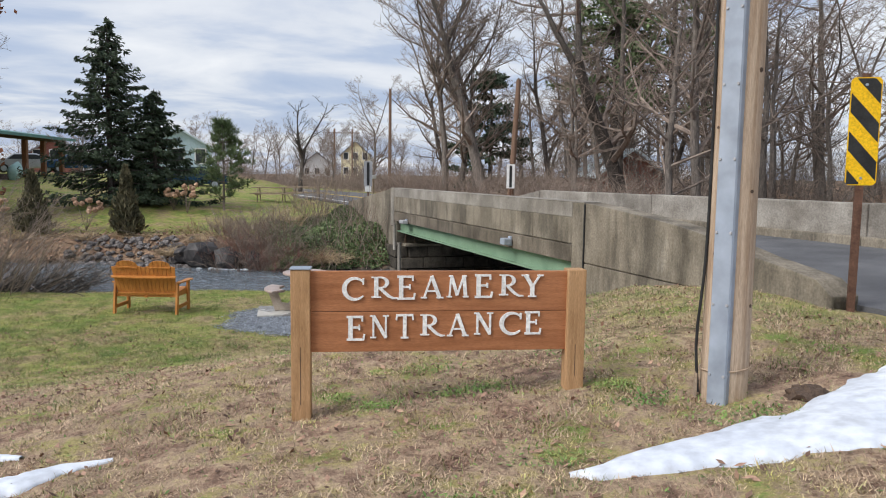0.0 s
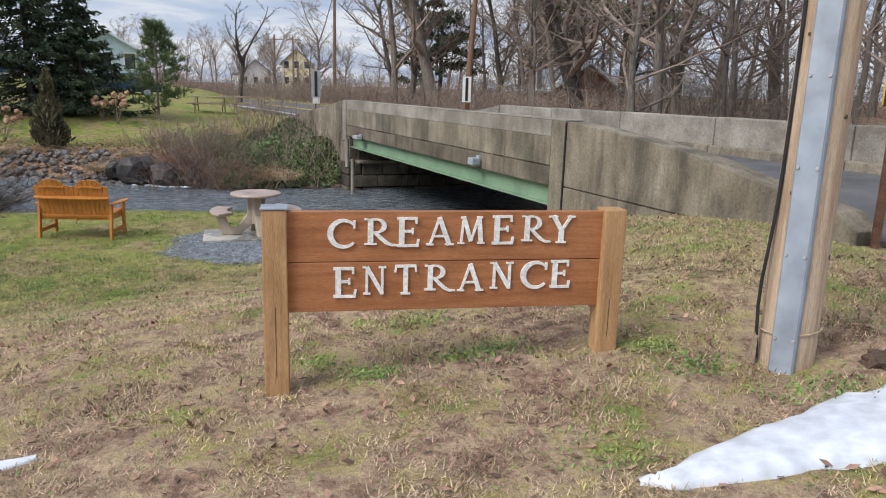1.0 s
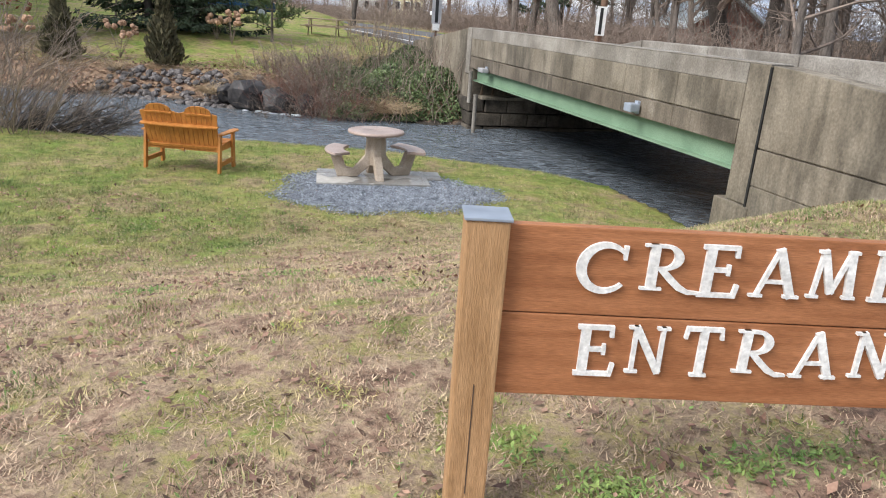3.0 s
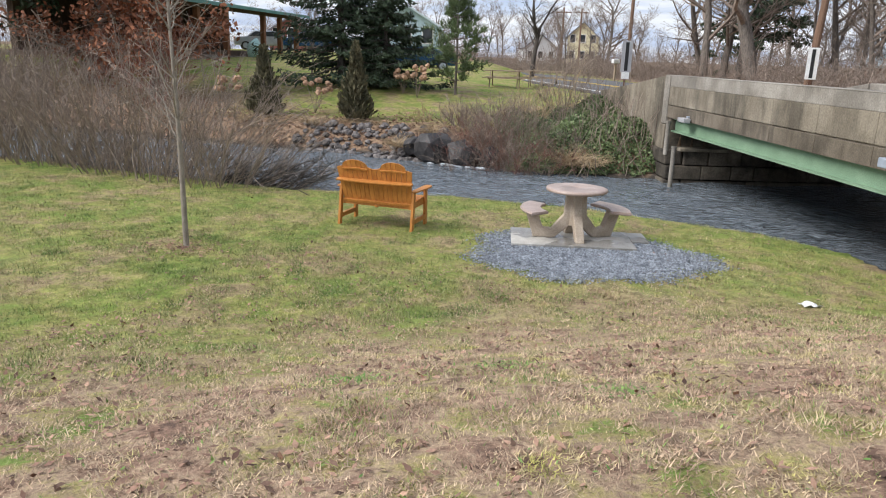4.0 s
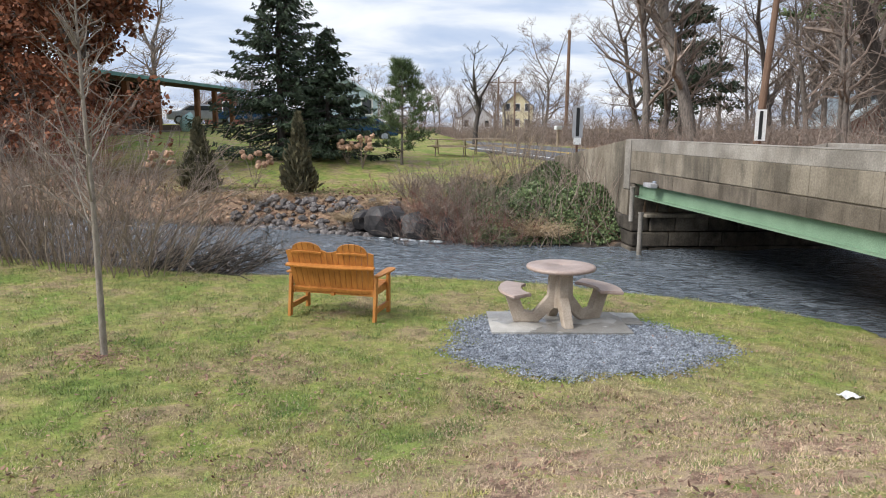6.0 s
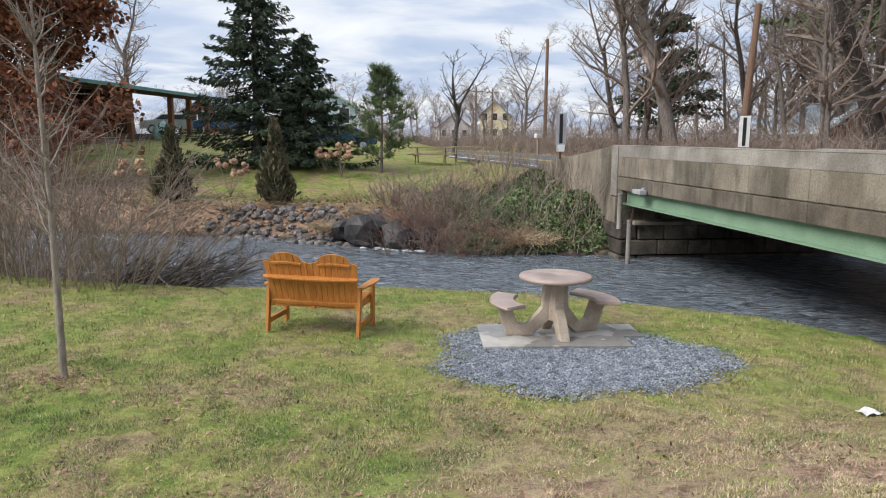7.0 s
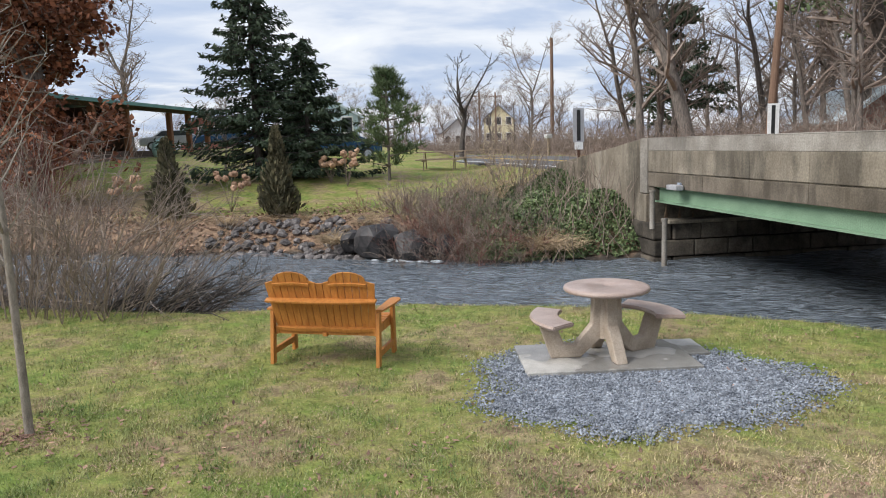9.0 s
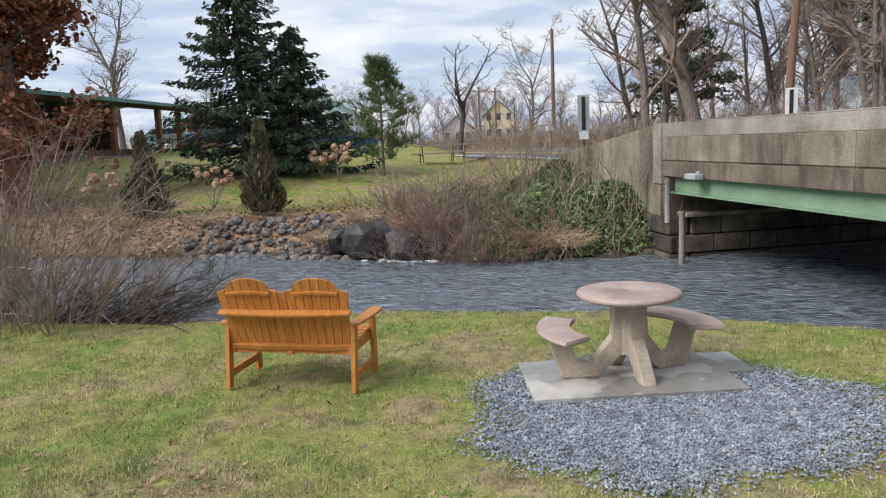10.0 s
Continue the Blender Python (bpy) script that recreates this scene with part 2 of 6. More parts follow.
def ground_material():
    """Winter lawn: green-yellow turf by the water, thin brown turf on the upper bank, litter on the far bank."""
    m = bpy.data.materials.new("winter_turf")
    m.use_nodes = True
    nt = m.node_tree
    bs = nt.nodes["Principled BSDF"]
    geo = nt.nodes.new("ShaderNodeNewGeometry")
    at = nt.nodes.new("ShaderNodeVertexColor")
    at.layer_name = "kind"

    def noise_of(scale, detail=5, rough=0.6):
        n = nt.nodes.new("ShaderNodeTexNoise")
        n.inputs["Scale"].default_value, n.inputs["Detail"].default_value, n.inputs["Roughness"].default_value = scale, detail, rough
        nt.links.new(geo.outputs["Position"], n.inputs["Vector"])
        return n.outputs["Fac"]

    def ramp(fac, stops):
        r = nt.nodes.new("ShaderNodeValToRGB")
        while len(r.color_ramp.elements) < len(stops):
            r.color_ramp.elements.new(0.5)
        for e, (p, c) in zip(r.color_ramp.elements, stops):
            e.position, e.color = p, (*c, 1)
        nt.links.new(fac, r.inputs[0])
        return r.outputs[0]

    def mix(fac, a, b, kind="MIX"):
        x = nt.nodes.new("ShaderNodeMix")
        x.data_type, x.blend_type = "RGBA", kind
        if isinstance(fac, float):
            x.inputs["Factor"].default_value = fac
        else:
            nt.links.new(fac, x.inputs["Factor"])
        nt.links.new(a, x.inputs["A"])
        nt.links.new(b, x.inputs["B"])
        return x.outputs["Result"]

    sep = nt.nodes.new("ShaderNodeSeparateColor")
    nt.links.new(at.outputs["Color"], sep.inputs[0])
    green = ramp(noise_of(0.9, 8, 0.72), [(0.34, (0.25, 0.185, 0.11)), (0.42, (0.33, 0.26, 0.14)), (0.49, (0.29, 0.285, 0.09)), (0.60, (0.185, 0.25, 0.055))])
    brown = ramp(noise_of(1.5, 9, 0.75), [(0.32, (0.16, 0.105, 0.08)), (0.41, (0.32, 0.205, 0.145)), (0.49, (0.42, 0.31, 0.21)), (0.56, (0.33, 0.275, 0.12)), (0.63, (0.16, 0.22, 0.055))])
    litter = ramp(noise_of(2.5, 8, 0.7), [(0.34, (0.17, 0.115, 0.08)), (0.6, (0.34, 0.23, 0.15))])
    soil = ramp(noise_of(3.0, 6, 0.7), [(0.3, (0.05, 0.042, 0.035)), (0.7, (0.10, 0.085, 0.07))])
    c = mix(sep.outputs[0], green, brown)
    c = mix(sep.outputs[1], c, litter)
    c = mix(sep.outputs[2], c, soil)
    grain = nt.nodes.new("ShaderNodeMapRange")
    grain.inputs["From Min"].default_value, grain.inputs["From Max"].default_value = 0.3, 0.7
    grain.inputs["To Min"].default_value, grain.inputs["To Max"].default_value = 0.62, 1.3
    nt.links.new(noise_of(38, 5, 0.75), grain.inputs["Value"])
    c = mix(1.0, c, grain.outputs[0], "MULTIPLY")
    mottle = nt.nodes.new("ShaderNodeMapRange")
    mottle.inputs["From Min"].default_value, mottle.inputs["From Max"].default_value = 0.35, 0.65
    mottle.inputs["To Min"].default_value, mottle.inputs["To Max"].default_value = 0.66, 1.26
    nt.links.new(noise_of(6.0, 5, 0.7), mottle.inputs["Value"])
    c = mix(1.0, c, mottle.outputs[0], "MULTIPLY")
    nt.links.new(c, bs.inputs["Base Color"])
    bs.inputs["Roughness"].default_value = 0.95
    bs.inputs["Specular IOR Level"].default_value = 0.2
    bp = nt.nodes.new("ShaderNodeBump")
    bp.inputs["Strength"].default_value, bp.inputs["Distance"].default_value = 0.6, 0.05
    nt.links.new(noise_of(30, 6, 0.75), bp.inputs["Height"])
    nt.links.new(bp.outputs[0], bs.inputs["Normal"])
    return m


def water_material():
    m = bpy.data.materials.new("creek_water")
    m.use_nodes = True
    nt = m.node_tree
    bs = nt.nodes["Principled BSDF"]
    geo = nt.nodes.new("ShaderNodeNewGeometry")
    mp = nt.nodes.new("ShaderNodeMapping")
    mp.inputs["Rotation"].default_value = (0, 0, radians(-8))
    mp.inputs["Scale"].default_value = (1.1, 2.3, 1)
    nt.links.new(geo.outputs["Position"], mp.inputs["Vector"])
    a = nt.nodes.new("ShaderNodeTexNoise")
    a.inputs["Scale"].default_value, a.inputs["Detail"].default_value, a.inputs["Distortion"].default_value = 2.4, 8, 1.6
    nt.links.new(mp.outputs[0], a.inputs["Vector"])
    # sky reflection on the ripples is painted into the colour: pale streaks on dark
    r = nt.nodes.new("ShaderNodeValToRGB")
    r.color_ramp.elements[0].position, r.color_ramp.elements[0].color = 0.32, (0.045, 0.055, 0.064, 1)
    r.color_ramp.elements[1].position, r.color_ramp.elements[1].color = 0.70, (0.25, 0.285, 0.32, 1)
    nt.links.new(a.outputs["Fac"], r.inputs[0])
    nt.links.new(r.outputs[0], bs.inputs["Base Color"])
    bs.inputs["Roughness"].default_value = 0.12
    bs.inputs["IOR"].default_value = 1.5
    bp = nt.nodes.new("ShaderNodeBump")
    bp.inputs["Strength"].default_value, bp.inputs["Distance"].default_value = 1.0, 0.15
    nt.links.new(a.outputs["Fac"], bp.inputs["Height"])
    nt.links.new(bp.outputs[0], bs.inputs["Normal"])
    return m


def restop(m, *stops):
    """Moves the stops of a material's colour ramp."""
    for n in m.node_tree.nodes:
        if n.type == "VALTORGB":
            for e, p in zip(n.color_ramp.elements, stops):
                e.position = p


def streaks(m, across, low, lo=0.46, hi=0.60):
    """Dark run-off streaks on a wall: narrow across, long downwards."""
    nt = m.node_tree
    bs = nt.nodes["Principled BSDF"]
    old = bs.inputs["Base Color"].links[0].from_socket
    co = nt.nodes.new("ShaderNodeTexCoord")
    last = old
    for sc, seed, depth in ((across, 0.0, low), (across * 3.1, 7.0, 0.5 + low / 2)):
        mp = nt.nodes.new("ShaderNodeMapping")
        mp.inputs["Location"].default_value = (seed, 0, seed)
        mp.inputs["Scale"].default_value = (sc, sc, 0.55)
        nt.links.new(co.outputs["Object"], mp.inputs["Vector"])
        n = nt.nodes.new("ShaderNodeTexNoise")
        n.inputs["Scale"].default_value, n.inputs["Detail"].default_value, n.inputs["Roughness"].default_value = 1.0, 5, 0.65
        nt.links.new(mp.outputs[0], n.inputs["Vector"])
        r = nt.nodes.new("ShaderNodeMapRange")
        r.inputs["From Min"].default_value, r.inputs["From Max"].default_value = lo, hi
        r.inputs["To Min"].default_value, r.inputs["To Max"].default_value = 1.0, depth
        nt.links.new(n.outputs["Fac"], r.inputs["Value"])
        x = nt.nodes.new("ShaderNodeMix"); x.data_type, x.blend_type = "RGBA", "MULTIPLY"
        x.inputs["Factor"].default_value = 1.0
        nt.links.new(last, x.inputs["A"]); nt.links.new(r.outputs[0], x.inputs["B"])
        last = x.outputs["Result"]
    nt.links.new(last, bs.inputs["Base Color"])


streaks(M["concrete"], 1.5, 0.55)
M["concrete_low"] = mat("concrete_grimy", (0.12, 0.098, 0.072), (0.215, 0.18, 0.138), 1.3, 0.9, fine=34, bump=0.25, c3=(0.33, 0.30, 0.25))
streaks(M["concrete_low"], 1.8, 0.62)
streaks(M["concrete_pale"], 0.8, 0.75)
M["ground"] = ground_material()
M["water"] = water_material()

# ---- helpers for shapes ----
def thing(name, m=None, label="", category="", group="", kind=""):
    ob = new(name)
    if m is not None:
        ob.matrix_world = m
    return tagged(ob, label, category, group, kind)


def mesh_of(bm, material, smooth=False):
    me = bpy.data.meshes.new("mesh")
    bm.to_mesh(me)
    bm.free()
    me.materials.append(material)
    if smooth:
        me.polygons.foreach_set("use_smooth", [True] * len(me.polygons))
    return me


def part(name, bm, material, parent, label="", smooth=False, m=None):
    me = bm if isinstance(bm, bpy.types.Mesh) else mesh_of(bm, material, smooth)
    ob = new(name, me)
    ob.parent = parent
    if m is not None:
        ob.matrix_basis = m
    return tagged(ob, label)


def solo(name, bm, material, label, category, group="", kind="", smooth=False, m=None):
    me = bm if isinstance(bm, bpy.types.Mesh) else mesh_of(bm, material, smooth)
    ob = new(name, me)
    if m is not None:
        ob.matrix_world = m
    return tagged(ob, label, category, group, kind)


def box(bm, x0, x1, y0, y1, z0, z1, bevel=0.0, m=None):
    """A box with eased edges, added to bm."""
    mt = Matrix.LocRotScale(((x0 + x1) / 2, (y0 + y1) / 2, (z0 + z1) / 2), None, (x1 - x0, y1 - y0, z1 - z0))
    if m is not None:
        mt = m @ mt
    vs = bmesh.ops.create_cube(bm, size=1, matrix=mt)["verts"]
    if bevel:
        es = list({e for v in vs for e in v.link_edges})
        bmesh.ops.bevel(bm, geom=es, offset=bevel, segments=2, affect="EDGES", profile=0.6)
    return bm


def boxed(*a, **k):
    return box(bmesh.new(), *a, **k)


def rod(bm, p, q, r0, r1=None, sides=10):
    """A round bar from p to q."""
    p, q = Vector(p), Vector(q)
    r1 = r0 if r1 is None else r1
    mt = Matrix.Translation((p + q) / 2) @ (q - p).to_track_quat("Z", "Y").to_matrix().to_4x4()
    bmesh.ops.create_cone(bm, cap_ends=True, segments=sides, radius1=r0, radius2=r1, depth=(q - p).length, matrix=mt)
    return bm


def prism(bm, pts, y0, y1, bevel=0.0, m=None):
    """A flat outline in x and z, given depth from y0 to y1."""
    a = [bm.verts.new((x, y0, z)) for x, z in pts]
    f = bm.faces.new(a)
    r = bmesh.ops.extrude_face_region(bm, geom=[f])
    vs = [v for v in r["geom"] if isinstance(v, bmesh.types.BMVert)]
    bmesh.ops.translate(bm, vec=(0, y1 - y0, 0), verts=vs)
    allv = a + vs
    bmesh.ops.recalc_face_normals(bm, faces=list({f for v in allv for f in v.link_faces}))
    if bevel:
        es = list({e for v in allv for e in v.link_edges})
        bmesh.ops.bevel(bm, geom=es, offset=bevel, segments=2, affect="EDGES", profile=0.6)
    if m is not None:
        bmesh.ops.transform(bm, matrix=m, verts=bm.verts)
    return bm


def smooth01(a, b, x):
    t = np.clip((x - a) / (b - a), 0, 1)
    return t * t * (3 - 2 * t)


# ---- the lie of the land ----
BA = np.array([2.106, 11.211])          # outer face of the bridge rail at its near joint
BU = np.array([-0.4306, 0.9025])        # along the road, over the bridge
BN = np.array([0.9025, 0.4306])         # across the road, away from the creek's upper reach
BRIDGE = Matrix.LocRotScale((BA[0], BA[1], 0), Euler((0, 0, math.atan2(BU[1], BU[0]))), None)
ROAD_Z = 0.42
WATER_Z = -1.32
SPAN0, SPAN1 = 0.40, 11.1


def on_road(a, o, z=0.0):
    p = BA + a * BU + o * BN
    return Vector((p[0], p[1], z))


def near_edge(x):
    return np.interp(x, [-40, -12, -9.5, -6.4, -3.5, -0.6, 0.7, 1.5, 1.95, 40], [14.6, 14.5, 14.6, 15.7, 15.95, 15.45, 14.7, 13.2, 11.6, 29.7])


def far_edge(x):
    return np.interp(x, [-40, -16, -12, -8, -4.6, -2.7, 40], [20.6, 20.6, 21.4, 21.0, 21.2, 21.6, 42.0])


def land(x, y):
    """Height of the ground, and how bare, littered and wet it is."""
    x, y = np.asarray(x, float), np.asarray(y, float)
    a = (x - BA[0]) * BU[0] + (y - BA[1]) * BU[1]
    o = (x - BA[0]) * BN[0] + (y - BA[1]) * BN[1]
    ne, fe = near_edge(x), far_edge(x)
    upper = np.clip(0.05 + 0.092 * x + 0.05 * smooth01(0, 4, x) * np.clip(y - 4, 0, 4), -0.35, 0.42) + 0.02 * np.sin(x * 1.3 + y * 0.7)
    q = y - 0.6 * np.clip(x, -7, 3)
    t = smooth01(6.0, 12.0, q)
    near = upper * (1 - t) - 1.11 * t + 0.02 * np.sin(x * 2.1 - y * 1.7) * (1 - t)
    bank = smooth01(0.0, 0.75, y - ne)
    near = near * (1 - bank) - 1.85 * bank
    rise = y - fe
    far = -1.85 + 1.35 * smooth01(-0.6, 1.7, rise) + 0.60 * smooth01(1.0, 10.0, rise) + np.clip(rise - 7, 0, 24) * 0.02
    far = far + 0.05 * np.clip(-x - 11, 0, 20) * smooth01(1.5, 9, rise)
    z = np.where(y < (ne + fe) / 2, near, far)
    # banks of the road beyond the bridge
    z = np.where((a > 11.6) & (o < 0.15), np.maximum(z, np.minimum(np.minimum(np.interp(a, [11.6, 12.3, 17.0, 19.0], [-1.15, -0.95, 0.22, 0.36]), 0.26 + 0.42 * (o + 0.3)), -1.6 + 0.95 * rise)), z)
    road_side = (o > 0.16) & ((a < 0.0) | (a > 11.5))
    z = np.where(road_side, 0.36 + 0.02 * np.clip(o, 0, 6), z)
    beyond = (o > 6.5) & ((a < -2) | (a > 14))
    z = np.where(beyond, 0.48 + 0.02 * np.clip(o - 10, 0, 60) * smooth01(10, 20, o), z)
    z = np.where((a < -5.0) & (o <= 0.16) & (o > -2.2), np.maximum(z, 0.40 * smooth01(-2.2, 0.0, o) + z * (1 - smooth01(-2.2, 0.0, o))), z)
    bare = 1 - smooth01(8.8, 13.0, q + 1.3 * np.sin(x * 0.8) + 0.5 * np.sin(x * 2.7 + y * 2.0))
    bare = bare * (1 - 0.55 * smooth01(-3.0, -8.0, x) * smooth01(5.5, 9, y))
    bare = bare * (1 - 0.5 * smooth01(4.6, 7.0, y) * smooth01(0.3, 2.0, x))
    bare = np.where(y > ne, 0, bare)
    litter = np.where(y > (ne + fe) / 2, 1 - smooth01(1.2, 2.6, rise), 0)
    litter = np.maximum(litter, np.where((o > 5.9) | ((a > 11.6) & (a < 19) & (o < 0.2) & (o > -2.4)), 1.0, 0))
    litter = np.maximum(litter, smooth01(-15.5, -19, x) * np.where(y > fe, 1.0, 0) * (1 - smooth01(3, 8, rise)))
    litter = np.maximum(litter, smooth01(60, 75, np.hypot(x, y)))
    wet = np.where(z < -1.22, 1.0, 0.0)
    return z, bare, litter, wet


def ground_z(x, y):
    return float(land(x, y)[0])


def axis(lo, hi, step, reach):
    mid = list(np.arange(lo, hi, step))
    out, d, p = [], step, hi
    while p < reach:
        out.append(p); d *= 1.16; p += d
    out.append(reach)
    back, d, p = [], step, lo
    while p > -reach:
        d *= 1.16; p -= d
        back.append(p)
    return np.array(back[::-1] + mid + out)


gx, gy = axis(-16, 9, 0.14, 900), axis(-4, 27, 0.14, 900)
GX, GY = np.meshgrid(gx, gy)
gz, g_bare, g_litter, g_wet = land(GX, GY)
rough_n = np.sin(GX * 7.3 + np.sin(GY * 5.1)) * np.sin(GY * 6.7 + np.sin(GX * 4.3))
gz = gz + 0.012 * rough_n
nx, ny = len(gx), len(gy)
co = np.stack([GX, GY, gz], -1).reshape(-1, 3)
idx = np.arange(nx * ny).reshape(ny, nx)
quads = np.stack([idx[:-1, :-1], idx[:-1, 1:], idx[1:, 1:], idx[1:, :-1]], -1).reshape(-1, 4)
me = bpy.data.meshes.new("ground")
me.from_pydata(co.tolist(), [], quads.tolist())
colour = me.color_attributes.new("kind", "FLOAT_COLOR", "POINT")
colour.data.foreach_set("color", np.stack([g_bare, g_litter, g_wet, np.ones_like(gz)], -1).reshape(-1).astype(np.float32))
me.polygons.foreach_set("use_smooth", [True] * len(me.polygons))
me.materials.append(M["ground"])
tagged(new("ground", me), "winter lawn, brown and thin on the upper bank, green by the creek", "ground", kind="structure")

# creek
wx, wy = np.arange(-60, 40.1, 0.25), np.arange(10.5, 34, 0.25)
WX, WY = np.meshgrid(wx, wy)
WZ = WATER_Z + 0.018 * np.sin(WX * 1.7 + 2 * np.sin(WY * 1.1)) + 0.014 * np.sin(WY * 4.1 + 1.5 * np.sin(WX * 1.9)) + 0.01 * np.sin(WX * 4.7 - WY * 3.3)
wi = np.arange(WX.size).reshape(WX.shape)
wq = np.stack([wi[:-1, :-1], wi[:-1, 1:], wi[1:, 1:], wi[1:, :-1]], -1).reshape(-1, 4)
cx, cy = WX[:-1, :-1].ravel(), WY[:-1, :-1].ravel()
keep = (cy > near_edge(cx) - 0.6) & (cy < far_edge(cx) + 1.0)
me = bpy.data.meshes.new("water")
me.from_pydata(np.stack([WX, WY, WZ], -1).reshape(-1, 3).tolist(), [], wq[keep].tolist())
me.polygons.foreach_set("use_smooth", [True] * len(me.polygons))
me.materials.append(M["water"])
tagged(new("water", me), "dark rippled creek water flowing under the bridge", "creek", kind="structure")

# ---- road ----
def strip(a0, a1, o0, o1, z0, z1, step=2.0, bend=0.0):
    """A slab along the road, bending off beyond the bridge."""
    bm = bmesh.new()
    n = max(1, int((a1 - a0) / step))
    rings = []
    for i in range(n + 1):
        a = a0 + (a1 - a0) * i / n
        s = -0.0035 * max(0, a - 18) ** 2 * bend
        ring = [bm.verts.new(on_road(a, o + s, z + 0.022 * o)) for o, z in ((o0, z0), (o1, z0), (o1, z1), (o0, z1))]
        if rings:
            for k in range(4):
                bm.faces.new((rings[-1][k], rings[-1][(k + 1) % 4], ring[(k + 1) % 4], ring[k]))
        else:
            bm.faces.new(ring)
        rings.append(ring)
    bm.faces.new(rings[-1][::-1])
    bmesh.ops.recalc_face_normals(bm, faces=bm.faces)
    return bm


road = solo("road", strip(-60, 140, 0.34, 5.32, 0.12, ROAD_Z, 2.0, 1.0), M["asphalt"], "grey worn asphalt road running over the bridge", "road", kind="structure")
for o in (2.7, 2.95):
    part("centre_line", strip(20, 140, o, o + 0.11, ROAD_Z, ROAD_Z + 0.006, 2.0, 1.0), M["yellow"], road, "worn yellow centre line")
part("edge_line", strip(12, 140, 0.75, 0.87, ROAD_Z, ROAD_Z + 0.006, 2.0, 1.0), M["white"], road, "white edge line")

# ---- bridge (local x runs along the road, local y towards the upper creek) ----
bridge = thing("bridge", BRIDGE, "weathered concrete road bridge with a green steel beam over the creek", "bridge")
TOP = 1.27


def rail_panel(x0, x1, z0, z1, y0, y1):
    return boxed(x0 + 0.004, x1 - 0.004, y0, y1, z0, z1, 0.012)


cuts = [0.42, 1.9, 3.4, 4.9, 6.4, 7.9, 9.4, 10.6, 11.72]
for i in range(len(cuts) - 1):
    x0, x1 = cuts[i], cuts[i + 1]
    part("upper_panel", rail_panel(x0, x1, 0.575, 1.02, -0.32, 0.0), M["concrete"], bridge)
    part("lower_panel", rail_panel(x0, x1, 0.26, 0.55, -0.32, 0.0), M["concrete_low"], bridge)
part("rail_core", boxed(0.4, 11.74, -0.30, -0.03, 0.27, TOP - 0.02), M["concrete"], bridge)
part("coping", rail_panel(0.42, 11.72, 1.0205, TOP, -0.32, 0.0), M["concrete_pale"], bridge, "paler washed top of the rail")
part("rail_cap", boxed(0.02, 12.08, -0.31, 0.004, TOP, TOP + 0.02, 0.008), M["concrete_pale"], bridge, "pale worn top of the rail")
part("end_pier", boxed(0.02, 0.40, -0.34, 0.008, -0.42, TOP, 0.012), M["concrete"], bridge, "stained concrete end pier")
part("end_pier", boxed(11.74, 12.10, -0.34, 0.012, 0.10, TOP, 0.012), M["concrete_pale"], bridge, "pale concrete end pier")


def girder(y):
    web = part("girder", boxed(SPAN0 - 0.02, SPAN1 + 0.35, y - 0.02, y, -0.03, 0.225), M["green_steel"], bridge, "green painted steel beam")
    part("lower_flange", boxed(SPAN0 - 0.02, SPAN1 + 0.35, y - 0.14, y + 0.10, -0.065, -0.03), M["green_steel"], web)
    part("upper_flange", boxed(SPAN0 - 0.02, SPAN1 + 0.35, y - 0.14, y + 0.06, 0.225, 0.255), M["green_steel"], web)


for y in (-0.14, -1.4, -2.8, -4.2, -5.4):
    girder(y)
part("deck", boxed(0.0, 12.1, -5.66, -0.05, 0.262, 0.36), M["concrete"], bridge)
# abutments
part("near_abutment", boxed(-0.9, 0.36, -6.2, -0.012, -2.2, 0.258, 0.02), M["concrete"], bridge)
part("near_seat", boxed(-0.06, 0.62, -6.2, 0.02, -2.2, -0.44, 0.02), M["concrete"], bridge)
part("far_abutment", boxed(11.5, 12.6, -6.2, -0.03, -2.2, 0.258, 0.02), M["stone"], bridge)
part("far_cheek", boxed(11.74, 12.12, -0.3, 0.03, -0.55, 0.08, 0.015), M["concrete"], bridge)
rng = random.Random(4)
for row in range(4):
    z0 = -1.95 + row * 0.36
    x = 0.35 if row % 2 else 0.1
    while x < 5.6:
        w = rng.uniform(0.5, 0.95)
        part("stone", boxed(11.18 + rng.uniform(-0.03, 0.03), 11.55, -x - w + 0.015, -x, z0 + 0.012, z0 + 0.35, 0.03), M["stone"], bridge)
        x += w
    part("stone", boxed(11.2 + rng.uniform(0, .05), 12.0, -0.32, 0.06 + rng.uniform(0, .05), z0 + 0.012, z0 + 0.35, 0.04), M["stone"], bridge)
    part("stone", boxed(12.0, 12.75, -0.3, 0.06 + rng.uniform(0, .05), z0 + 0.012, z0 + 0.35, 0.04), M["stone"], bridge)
part("far_ledge", boxed(11.1, 11.6, -6.0, -0.2, -0.52, -0.44, 0.015), M["concrete"], bridge)
# wing wall, dropping towards the near end
WING = [(0.0, 1.27), (-0.5, 1.24), (-1.1, 1.19), (-1.75, 1.13), (-2.4, 1.06), (-2.9, 0.99), (-3.8, 0.80), (-4.6, 0.68), (-4.74, 0.64), (-4.84, 0.52)]


def wing_slice(zlow, zhigh):
    """Outline of the wing wall between two levels, following its falling top."""
    xs = np.linspace(-0.012, -4.84, 24)
    top = [min(zhigh, float(np.interp(-x, [-w[0] for w in WING], [w[1] for w in WING]))) for x in xs]
    pts = [(x, t) for x, t in zip(xs, top) if t > zlow + 0.02]
    return [(pts[0][0], zlow)] + pts + [(pts[-1][0], zlow)]


